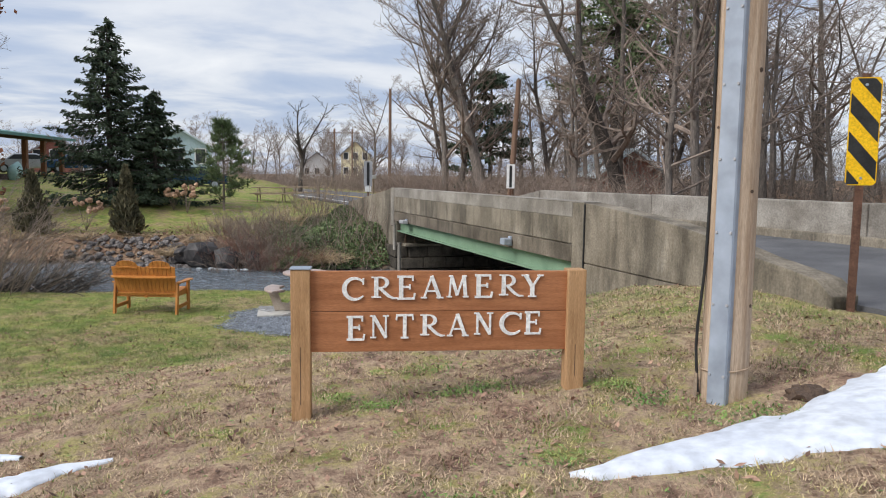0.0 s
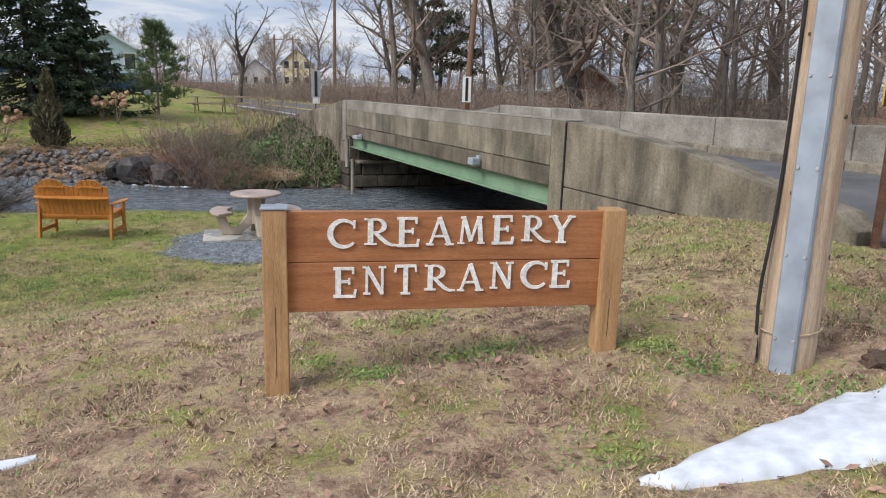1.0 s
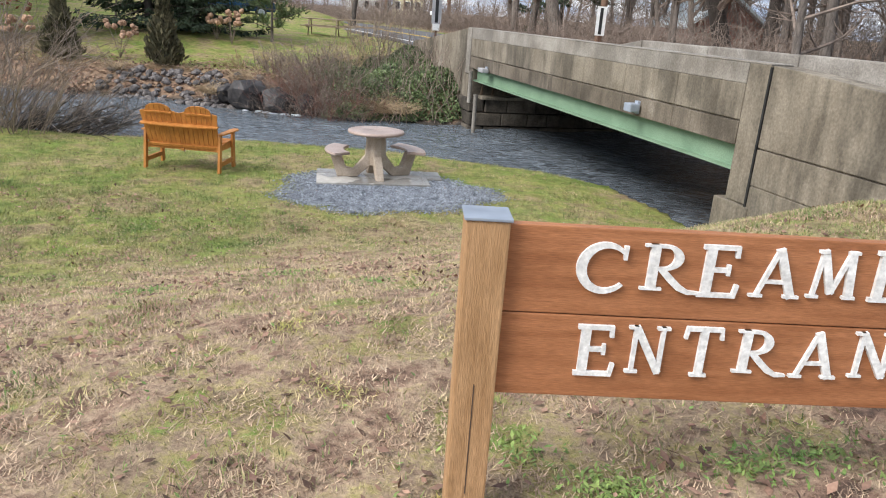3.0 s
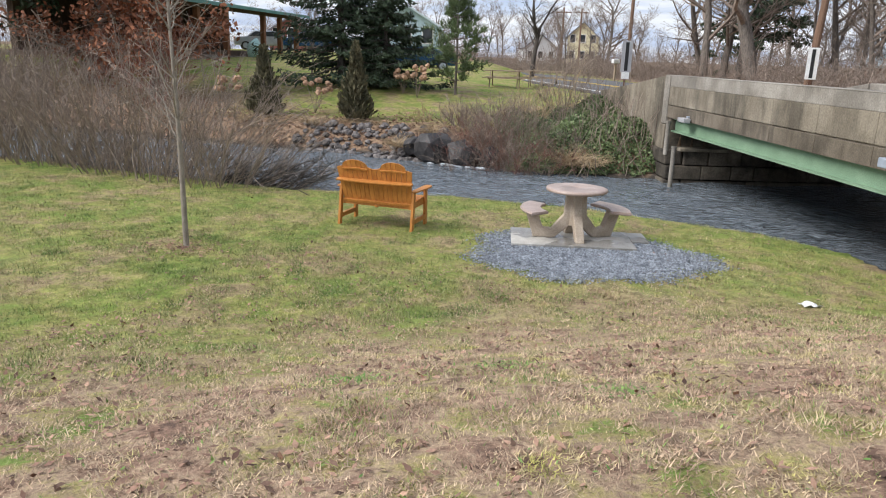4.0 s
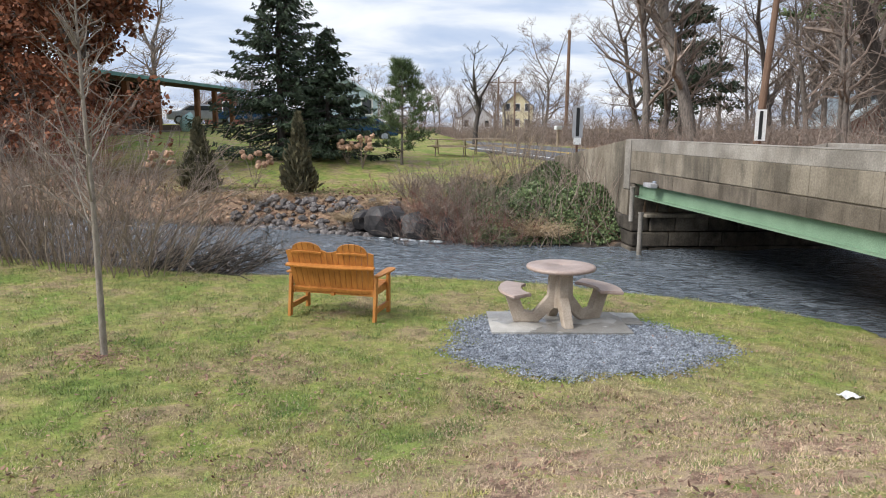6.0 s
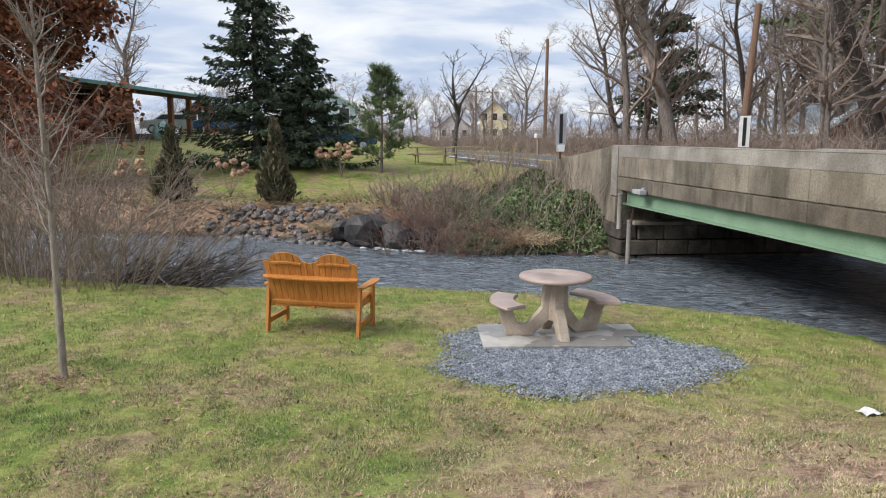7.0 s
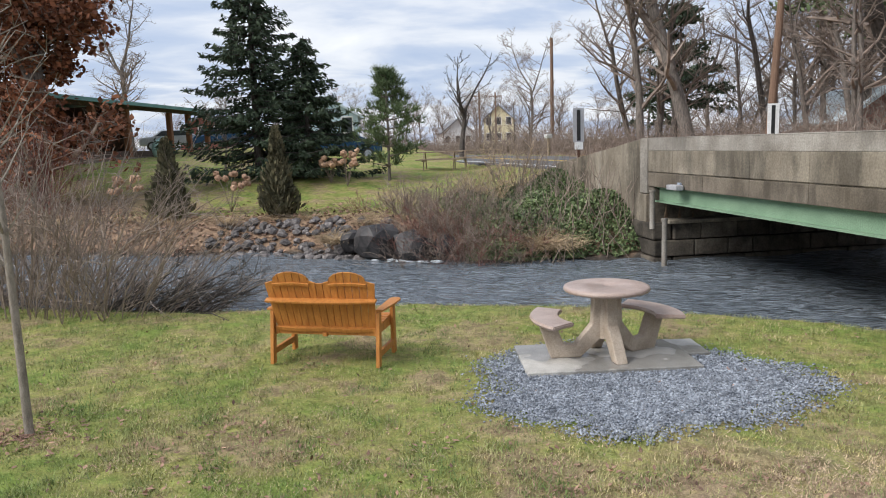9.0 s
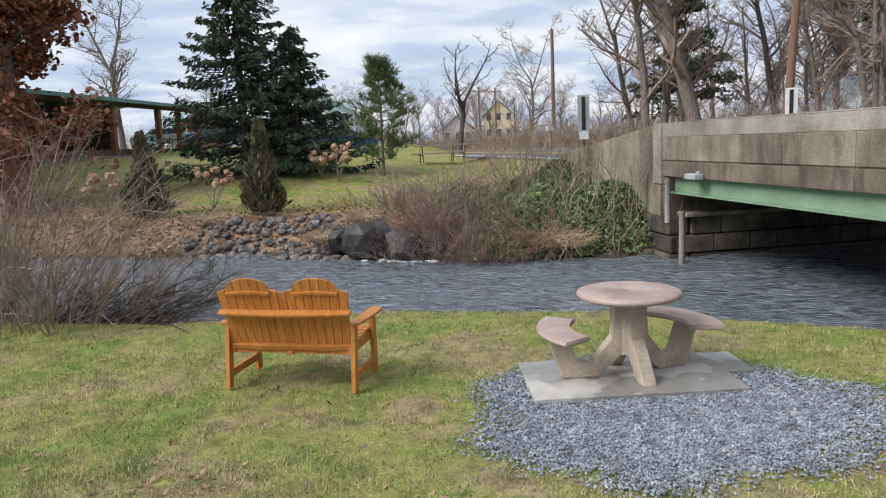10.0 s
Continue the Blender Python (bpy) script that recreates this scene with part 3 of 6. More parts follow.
part("wing_upper", prism(bmesh.new(), wing_slice(0.30, 2), -0.36, 0.0, 0.012), M["concrete"], bridge, "stained concrete wing wall")
part("wing_middle", prism(bmesh.new(), wing_slice(-0.16, 0.28), -0.36, 0.0, 0.006), M["concrete"], bridge)
part("wing_lower", prism(bmesh.new(), wing_slice(-1.2, -0.18), -0.36, 0.0, 0.006), M["concrete"], bridge)
part("wing_core", prism(bmesh.new(), wing_slice(-1.2, 0.5), -0.34, -0.03, 0), M["concrete"], bridge)
part("joint_sealant", boxed(-0.012, 0.02, -0.1, 0.016, -0.6, 1.25), M["black"], bridge, "dark open joint")
FW = [(0.0, 1.27), (1.6, 1.06), (3.4, 0.84), (5.0, 0.66), (5.1, 0.1), (5.1, -0.9), (0.0, -0.9)]
part("far_wing", prism(bmesh.new(), FW, -0.36, 0.0, 0.012, Matrix.Translation((12.105, 0, 0)) @ Matrix.Rotation(radians(4), 4, "Z")), M["concrete"], bridge, "sloping far wing wall")
# far rail across the road
for i in range(8):
    x0 = -13.5 + i * 3.2
    part("far_rail_panel", boxed(x0 + 0.012, x0 + 3.188, -5.66, -5.3, 0.30, 1.35 - 0.016 * i, 0.03), M["concrete_pale"], bridge, "pale stained concrete rail")
    part("far_rail_foot", prism(bmesh.new(), [(x0 + 0.012, 0.30), (x0 + 3.188, 0.30), (x0 + 3.188, 0.70), (x0 + 0.012, 0.70)], -5.3, -5.16, 0.03), M["concrete"], bridge)
part("far_rail_end", prism(bmesh.new(), [(12.15, 0.3), (15.4, 0.3), (15.4, 0.75), (12.15, 1.23)], -5.66, -5.3, 0.03), M["concrete_pale"], bridge, "sloping rail end")
# fittings
lb = part("bridge_lamp", boxed(2.74, 2.96, 0.03, 0.20, 0.33, 0.46, 0.02), M["galv"], bridge, "small grey box lamp")
part("bracket", boxed(2.80, 2.90, -0.02, 0.05, 0.30, 0.50, 0.01), M["galv"], lb)
lb = part("bridge_lamp", boxed(10.05, 10.45, 0.03, 0.20, 0.26, 0.36, 0.02), M["sign_grey"], bridge, "small grey box lamp")
part("bracket", boxed(10.2, 10.3, -0.02, 0.05, 0.24, 0.40, 0.01), M["galv"], lb)
for x, y, z0, z1 in ((11.28, 0.10, -0.62, 0.20), (10.66, 0.12, -1.75, -0.34)):
    bm = rod(bmesh.new(), (x, y, z0), (x, y, z1), 0.055, sides=14)
    rod(bm, (x, y, z1 - 0.04), (x, y, z1), 0.065, sides=14)
    part("drain_pipe", bm, M["concrete_pale"], bridge, "pale vertical drain pipe", smooth=False)

# ---- sign ----
SIGN_YAW = 12.0
sign = thing("wooden_sign", pose(-0.443, 3.950, 0, 0, 0, SIGN_YAW), "brown stained wooden sign reading CREAMERY ENTRANCE in white raised letters", "sign")
SW = 2.03
for x, z0 in ((0.0, 0.0), (SW - 0.13, 0.17)):
    p = part("post", boxed(x, x + 0.13, 0, 0.13, z0 - 0.35, 1.045, 0.008), M["post"], sign, "square treated timber post")
    part("crack", boxed(x + 0.061, x + 0.0645, -0.0015, 0.01, z0 + 0.12, 0.52), M["wood_dark"], p, "dark drying crack")
part("post_cap", boxed(-0.006, 0.136, -0.006, 0.136, 1.046, 1.056, 0.003), M["galv"], sign, "thin grey metal cap on the post")
for k, (z0, z1) in enumerate(((0.475, 0.752), (0.756, 1.032))):
    part("board", boxed(0.125, SW - 0.125, 0.038, 0.078, z0, z1, 0.004), M["cedar"], sign, "brown stained cedar board")


def stroke(bm, pts, widths, depth=0.014):
    """A raised ribbon through pts with a width at each."""
    left, right = [], []
    for i, p in enumerate(pts):
        a, b = Vector(pts[max(0, i - 1)]), Vector(pts[min(len(pts) - 1, i + 1)])
        d = (b - a).normalized()
        nrm = Vector((-d.y, d.x))
        w = widths[i] if isinstance(widths, (list, tuple)) else widths
        left.append(Vector(p) + nrm * w / 2)
        right.append(Vector(p) - nrm * w / 2)
    rows = []
    for l, r in zip(left, right):
        rows.append([bm.verts.new((v.x, y, v.y)) for v, y in ((l, 0), (r, 0), (r, -depth), (l, -depth))])
    for a, b in zip(rows, rows[1:]):
        for k in range(4):
            bm.faces.new((a[k], a[(k + 1) % 4], b[(k + 1) % 4], b[k]))
    bm.faces.new(rows[0])
    bm.faces.new(rows[-1][::-1])


def arc(cx, cy, rx, ry, a0, a1, n=14):
    return [(cx + rx * math.cos(radians(a0 + (a1 - a0) * i / n)), cy + ry * math.sin(radians(a0 + (a1 - a0) * i / n))) for i in range(n + 1)]


def letter(ch):
    """A roman capital one unit high, with serifs."""
    bm = bmesh.new()
    s, d = 0.16, 0.085

    def bar(x0, y0, x1, y1, w):
        stroke(bm, [(x0, y0), (x1, y1)], w, depth[0])
    depth = [0.075]

    def serif(x, y, w=0.28):
        depth[0] += 0.0016
        stroke(bm, [(x - w / 2, y), (x + w / 2, y)], 0.06, depth[0])
        depth[0] += 0.0016
    if ch == "C":
        pts = arc(0.42, 0.5, 0.36, 0.45, 42, 318, 26)
        stroke(bm, pts, [0.06 + 0.095 * math.sin(math.pi * i / 26) for i in range(27)], 0.075)
        stroke(bm, [(0.70, 0.95), (0.70, 0.68)], [0.07, 0.05], 0.078)
        w = 0.84
    elif ch == "E":
        bar(0.20, 0, 0.20, 1, s)
        for y, x1 in ((0.04, 0.66), (0.53, 0.52), (0.96, 0.62)):
            depth[0] += 0.002
            bar(0.06 if y != 0.53 else 0.2, y, x1, y, d)
        depth[0] += 0.002
        bar(0.66, 0.0, 0.70, 0.26, 0.07); bar(0.62, 1.0, 0.63, 0.78, 0.07); bar(0.52, 0.43, 0.52, 0.64, 0.06)
        w = 0.74
    elif ch == "R":
        bar(0.20, 0, 0.20, 1, s)
        serif(0.20, 0.03, 0.36); serif(0.13, 0.97, 0.22)
        pts = [(0.2, 0.965)] + arc(0.36, 0.72, 0.24, 0.245, 90, -90, 14) + [(0.2, 0.475)]
        stroke(bm, pts, [0.07] * 3 + [0.08 + 0.07 * math.sin(math.pi * i / 10) for i in range(11)] + [0.07] * 3, 0.080)
        stroke(bm, [(0.34, 0.46), (0.50, 0.26), (0.66, 0.08), (0.82, -0.02), (1.0, -0.02)], [0.12, 0.13, 0.13, 0.09, 0.05], 0.083)
        w = 1.0
    elif ch == "A":
        bar(0.12, 0.0, 0.44, 1.0, 0.08)
        depth[0] += 0.002
        bar(0.44, 1.02, 0.80, 0.0, 0.16)
        depth[0] += 0.002
        bar(0.22, 0.33, 0.66, 0.33, 0.07)
        serif(0.12, 0.03, 0.26); serif(0.80, 0.03, 0.30)
        w = 0.92
    elif ch == "M":
        bar(0.14, 0, 0.22, 1, 0.08); depth[0] += 0.002
        bar(0.22, 1, 0.50, 0.10, 0.15); depth[0] += 0.002
        bar(0.50, 0.10, 0.78, 1, 0.08); depth[0] += 0.002
        bar(0.78, 1, 0.88, 0, 0.16)
        serif(0.14, 0.03, 0.24); serif(0.88, 0.03, 0.26); serif(0.20, 0.97, 0.18); serif(0.82, 0.97, 0.2)
        w = 1.02
    elif ch == "Y":
        bar(0.42, 0, 0.42, 0.5, s); depth[0] += 0.002
        bar(0.14, 1, 0.42, 0.46, 0.15); depth[0] += 0.002
        bar(0.72, 1, 0.42, 0.46, 0.08)
        serif(0.42, 0.03, 0.32); serif(0.14, 0.97, 0.28); serif(0.72, 0.97, 0.24)
        w = 0.86
    elif ch == "N":
        bar(0.14, 0, 0.14, 1, 0.085); depth[0] += 0.002
        bar(0.14, 0.98, 0.68, 0.02, 0.15); depth[0] += 0.002
        bar(0.68, 0, 0.68, 1, 0.085)
        serif(0.14, 0.03, 0.26); serif(0.10, 0.97, 0.22); serif(0.68, 0.97, 0.26)
        w = 0.80
    else:  # T
        bar(0.40, 0, 0.40, 1, s); depth[0] += 0.002
        bar(0.04, 0.96, 0.76, 0.96, 0.085); depth[0] += 0.002
        bar(0.06, 1.0, 0.03, 0.76, 0.07); bar(0.74, 1.0, 0.77, 0.76, 0.07)
        serif(0.40, 0.03, 0.34)
        w = 0.80
    bmesh.ops.recalc_face_normals(bm, faces=bm.faces)
    return bm, w


def put_letter(ch, x0, x1, z0, z1):
    bm, w = letter(ch)
    ax, bx = min(v.co.x for v in bm.verts), max(v.co.x for v in bm.verts)
    az, bz = min(v.co.z for v in bm.verts), max(v.co.z for v in bm.verts)
    kx, kz = (x1 - x0) / (bx - ax), (z1 - z0) / (bz - az)
    bmesh.ops.transform(bm, matrix=Matrix.Translation((x0 - ax * kx, 0.0375, z0 - az * kz)) @ Matrix.Diagonal((kx, 0.16, kz, 1)), verts=bm.verts)
    part("letter", bm, M["white"], sign, "white raised letter " + ch)


for ch, x0, x1, z0, z1 in (("C", 0.341, 0.492, 0.831, 0.993), ("R", 0.539, 0.721, 0.841, 0.995), ("E", 0.716, 0.842, 0.836, 1.002), ("A", 0.877, 1.032, 0.841, 1.004), ("M", 1.055, 1.207, 0.85, 1.007), ("E", 1.25, 1.377, 0.846, 1.01), ("R", 1.42, 1.592, 0.854, 1.009), ("Y", 1.577, 1.73, 0.851, 1.013)) + \
                           (("E", 0.372, 0.499, 0.554, 0.726), ("N", 0.53, 0.659, 0.568, 0.732), ("T", 0.705, 0.831, 0.567, 0.736), ("R", 0.874, 1.048, 0.578, 0.733), ("A", 1.06, 1.211, 0.575, 0.739), ("N", 1.247, 1.382, 0.586, 0.746), ("C", 1.426, 1.583, 0.583, 0.747), ("E", 1.605, 1.724, 0.586, 0.75)):
    put_letter(ch, x0, x1, z0, z1)

# ---- utility pole with steel channel ----
PX, PY = 2.455, 4.145
PZ = ground_z(PX, PY)
upole = thing("utility_pole", pose(PX, PY, PZ), "round timber utility pole with grey steel channel and black cable", "utility pole")
bm = bmesh.new()
rings = []
for i in range(29):
    z = -0.6 + i * 0.4
    r = 0.150 - 0.002 * i * 0.4
    row = []
    for k in range(32):
        a = k * math.pi / 16
        q = r * (1 + 0.022 * noise.noise(Vector((math.cos(a) * 1.6, math.sin(a) * 1.6, z * 0.35))) - 0.03 * max(0, noise.noise(Vector((a * 4, 3.0, z * 0.3))) - 0.25))
        row.append(bm.verts.new((q * math.cos(a) - 0.015, q * math.sin(a) + 0.02, z)))
    rings.append(row)
for a, b in zip(rings, rings[1:]):
    for k in range(32):
        bm.faces.new((a[k], a[(k + 1) % 32], b[(k + 1) % 32], b[k]))
bm.faces.new(rings[-1])
shaft = part("pole", bm, M["pole"], upole, "pale weathered timber pole", smooth=True)
for a, z, h in ((215, 0.95, 0.030), (300, 1.35, 0.024), (318, 0.62, 0.03), (205, 1.75, 0.02), (310, 2.1, 0.03)):
    d = Vector((math.cos(radians(a)), math.sin(radians(a)), 0))
    part("knot", rod(bmesh.new(), d * 0.130 + Vector((-0.015, 0.02, z)), d * 0.1495 + Vector((-0.015, 0.02, z)), h * 0.7, h * 0.45, 9), M["wood_dark"], shaft, "dark knot")
# the channel faces between the sign and the road
CH = Matrix.Rotation(radians(-40), 4, "Z") @ Matrix.Translation((0, -0.165, 0))
bm = prism(bmesh.new(), [(-0.064, 0.075), (-0.064, 0.012), (-0.056, 0.0), (0.056, 0.0), (0.064, 0.012), (0.064, 0.075), (0.058, 0.075), (0.058, 0.014), (0.053, 0.008), (-0.053, 0.008), (-0.058, 0.014), (-0.058, 0.075)], -0.1, 9.0, 0, CH @ Matrix(((1, 0, 0, 0), (0, 0, 1, 0), (0, 1, 0, 0), (0, 0, 0, 1))))
bmesh.ops.recalc_face_normals(bm, faces=bm.faces)
chan = part("steel_channel", bm, M["galv"], upole, "grey galvanised steel channel")
for i in range(18):
    for x in (-0.046, 0.046):
        z = 0.17 + 0.46 * i
        part("bolt", rod(bmesh.new(), CH @ Vector((x, -0.009, z)), CH @ Vector((x, 0.002, z)), 0.009, 0.010, sides=8), M["sign_grey"], chan)
for j, (off, rad) in enumerate(((0.0, 0.010), (0.022, 0.007))):
    bm = bmesh.new()
    rings = []
    for i in range(61):
        z = 0.02 + i * 0.15
        swell = 0.035 * math.exp(-((z - 0.35) / 0.35) ** 2)
        c = Matrix.Rotation(radians(-92 - 4 * j), 4, "Z") @ Vector((off, -0.170 - swell - 0.004 * math.sin(z * 3), z))
        rings.append([bm.verts.new(c + Vector((rad * math.cos(k * math.pi / 3), rad * math.sin(k * math.pi / 3), 0))) for k in range(6)])
        if i:
            for k in range(6):
                bm.faces.new((rings[-2][k], rings[-2][(k + 1) % 6], rings[-1][(k + 1) % 6], rings[-1][k]))
    part("cable", bm, M["black"], upole, "black cable")
bm = bmesh.new()
for k in range(24):
    a0, a1 = k * math.pi / 12, (k + 1) * math.pi / 12
    rod(bm, (0.158 * math.cos(a0) - 0.015, 0.158 * math.sin(a0) + 0.02, 0.20 + 0.02 * math.cos(a0)), (0.158 * math.cos(a1) - 0.015, 0.158 * math.sin(a1) + 0.02, 0.20 + 0.02 * math.cos(a1)), 0.005, sides=5)
part("wire_tie", bm, M["pole"], upole, "pale wire tie")
bm = prism(bmesh.new(), [(-0.05, -0.02), (0.03, -0.02), (0.028, 0.14), (0.0, 0.21), (-0.015, 0.12), (-0.04, 0.05)], -0.006, 0.006, 0.002, Matrix.Rotation(radians(-92), 4, "Z") @ Matrix.Translation((-0.01, -0.20, 0)))
part("guard_strip", bm, M["old_wood"], upole, "frayed pale strip at the foot")

# ---- hazard board ----
HX, HY = 4.37, 6.82
HZ = 0.42
hz = thing("hazard_sign", pose(HX, HY, HZ, 0, 0, -8), "black and yellow striped hazard board on a rusty roadside post", "road sign")
bm = bmesh.new()
box(bm, -0.035, 0.035, 0.0, 0.012, -0.4, 2.3, 0.003)
box(bm, -0.035, -0.025, 0.012, 0.045, -0.4, 2.3)
box(bm, 0.025, 0.035, 0.012, 0.045, -0.4, 2.3)
part("post", bm, M["rust"], hz, "rusty steel post")
HB, HT, HW = 1.22, 2.26, 0.138
bm = prism(bmesh.new(), [(-HW, HB + .03), (-HW + .03, HB), (HW - .03, HB), (HW, HB + .03), (HW, HT - .03), (HW - .03, HT), (-HW + .03, HT), (-HW, HT - .03)], -0.006, -0.001)
board = part("board", bm, M["sign_yellow"], hz, "yellow board")


def clip_band(z_at_left, height, slope):
    """A slanted band cut to the board's outline."""
    pts = []
    n = 16
    lo, hi = [], []
    for i in range(n + 1):
        x = -HW + 0.01 + (2 * HW - 0.02) * i / n
        base = z_at_left + slope * (x + HW)
        a, b = max(base, HB + 0.01), min(base + height, HT - 0.01)
        if b > a + 0.004:
            lo.append((x, a)); hi.append((x, b))
    return lo + hi[::-1]


for zl in (HB - 0.02, HB + 0.35, HB + 0.72, HB + 1.09):
    pts = clip_band(zl, 0.185, -1.15)
    if len(pts) > 5:
        part("stripe", prism(bmesh.new(), pts, -0.009, -0.0062), M["black"], board, "black slanted stripe")
for z in (HB + 0.07, HT - 0.07):
    part("bolt", rod(bmesh.new(), (0, -0.014, z), (0, -0.006, z), 0.014, sides=8), M["galv"], board)


# ---- narrow road markers beyond the bridge ----
def marker(x, y, z, yaw, tall, grey, label):
    ob = thing("road_marker", pose(x, y, z, 0, 0, yaw), label, "road sign", group="road markers")
    part("post", boxed(-0.035, 0.035, 0.0, 0.03, -0.5, tall - 0.15, 0.003), M["rust"], ob)
    pl = part("plate", boxed(-0.17, 0.17, -0.012, -0.002, tall - 1.0, tall, 0.003), M["sign_grey"] if grey else M["white"], ob)
    part("stripe", boxed(-0.055, 0.055, -0.017, -0.0125, tall - 0.96, tall - 0.05), M["black"], pl, "black stripe")
    return ob


wm = marker(-5.03, 27.56, 0.0, 22, 2.24, True, "grey marker plate with a black stripe on a post")
part("small_plate", boxed(-0.13, 0.13, -0.02, -0.013, 1.02, 1.24, 0.003), M["white"], wm, "small white plate")
marker(0.58, 29.64, 0.45, 8, 1.75, False, "white marker plate with a black stripe on a post")

# ---- bench ----
bench = thing("garden_bench", pose(-6.235, 12.63, -1.09, 0, 0, 4.2), "orange stained wooden two-seat garden bench standing on the lawn", "bench")
BW = 0.60
tilt = Matrix.Translation((0, 0.02, 0.38)) @ Matrix.Rotation(radians(16), 4, "X")   # the back leans towards the lawn


def crest(x):
    """Height of the scalloped back: a dome over each seat, with a low shoulder on both sides."""
    u = abs(abs(x) - 0.325) / 0.31
    return 0.575 + (0.105 * math.sqrt(max(0, 1 - (u / 0.68) ** 2)) + 0.032 if u < 0.66 else 0.03 * max(0, 1 - (u - 0.66) * 3.2))


n = 15
for i in range(n):
    xa, xb = -0.635 + 1.27 * i / n + 0.0035, -0.635 + 1.27 * (i + 1) / n - 0.0035
    tops = [(xa + (xb - xa) * k / 6, crest(xa + (xb - xa) * k / 6)) for k in range(7)]
    bm = prism(bmesh.new(), [(xb * 0.90, -0.06), (xa * 0.90, -0.06)] + tops, 0.0, 0.019, 0.002, tilt)
    part("back_slat", bm, M["bench"], bench)
bm = prism(bmesh.new(), [(-0.64, 0.0), (-0.635, -0.075), (-0.3, -0.095), (0.0, -0.105), (0.3, -0.095), (0.635, -0.075), (0.64, 0.0)], 0.375, 0.400, 0.004, tilt @ Matrix(((1, 0, 0, 0), (0, 0, 1, 0), (0, 1, 0, 0), (0, 0, 0, 1))))
bmesh.ops.recalc_face_normals(bm, faces=bm.faces)
part("back_rail", bm, M["bench"], bench, "flat shelf-like back rail")
bm = prism(bmesh.new(), [(-0.60, 0.0), (-0.60, -0.03), (-0.3, -0.055), (0.0, -0.04), (0.3, -0.055), (0.60, -0.03), (0.60, 0.0)], 0.0, 0.045, 0.004, tilt @ Matrix(((1, 0, 0, 0), (0, 0, 1, 0), (0, 1, 0, 0), (0, 0, 0, 1))))
bmesh.ops.recalc_face_normals(bm, faces=bm.faces)
part("lower_back_rail", bm, M["bench"], bench)
for side in (-1, 1):
    pts = [(side * 0.325 - 0.215 + 0.43 * k / 8, 0.548 + 0.014 * math.sin(math.pi * k / 8)) for k in range(9)]
    bm = prism(bmesh.new(), [(x, z) for x, z in pts] + [(x, z + 0.03) for x, z in pts[::-1]], -0.022, -0.001, 0.003, tilt)
    bmesh.ops.recalc_face_normals(bm, faces=bm.faces)
    part("crest_rail", bm, M["bench"], bench)
for i in range(6):
    y = 0.06 + i * 0.085
    part("seat_slat", boxed(-BW, BW, y, y + 0.075, 0.40 + 0.008 * i, 0.425 + 0.008 * i, 0.004), M["bench"], bench)
part("seat_rail", boxed(-BW, BW, 0.0, 0.03, 0.33, 0.395, 0.004), M["bench"], bench)
part("seat_rail", boxed(-BW, BW, 0.53, 0.56, 0.36, 0.435, 0.004), M["bench"], bench)
part("centre_strut", boxed(-0.025, 0.025, -0.04, 0.53, 0.32, 0.36, 0.004), M["bench"], bench)
for side in (-1, 1):
    x = side * (BW + 0.02)
    bm = prism(bmesh.new(), [(-0.11, 0.0), (-0.03, 0.0), (0.05, 0.60), (-0.03, 0.60)], -0.02, 0.02, 0.004, Matrix.Translation((x, 0, 0)) @ Matrix.Rotation(radians(90), 4, "Z"))
    part("rear_leg", bm, M["bench"], bench)
    part("front_leg", boxed(x - 0.02, x + 0.02, 0.48, 0.57, 0.0, 0.60, 0.004), M["bench"], bench)
    part("stretcher", boxed(x - 0.018, x + 0.018, -0.04, 0.48, 0.10, 0.17, 0.004), M["bench"], bench)
    part("side_rail", boxed(x - side * 0.042 - 0.018, x - side * 0.042 + 0.018, -0.02, 0.56, 0.33, 0.42, 0.004), M["bench"], bench)
    bm = prism(bmesh.new(), [(-0.045, -0.03), (0.045, -0.03), (0.075, 0.36), (0.075, 0.58), (0.035, 0.64), (-0.03, 0.64), (-0.06, 0.58)], 0, 0.025, 0.005,
               Matrix.Translation((x + side * 0.015, 0, 0.605)) @ Matrix.Rotation(radians(90), 4, "X") @ Matrix.Diagonal((1, 1, -1, 1)))
    bmesh.ops.recalc_face_normals(bm, faces=bm.faces)
    part("arm_rest", bm, M["bench"], bench)

# ---- slab, gravel and table ----
SLAB = pose(-3.20, 13.33, -1.055, 0, 0, 19)
slab = thing("concrete_slab", SLAB, "pale concrete slab, damp in the middle, set in gravel", "slab")


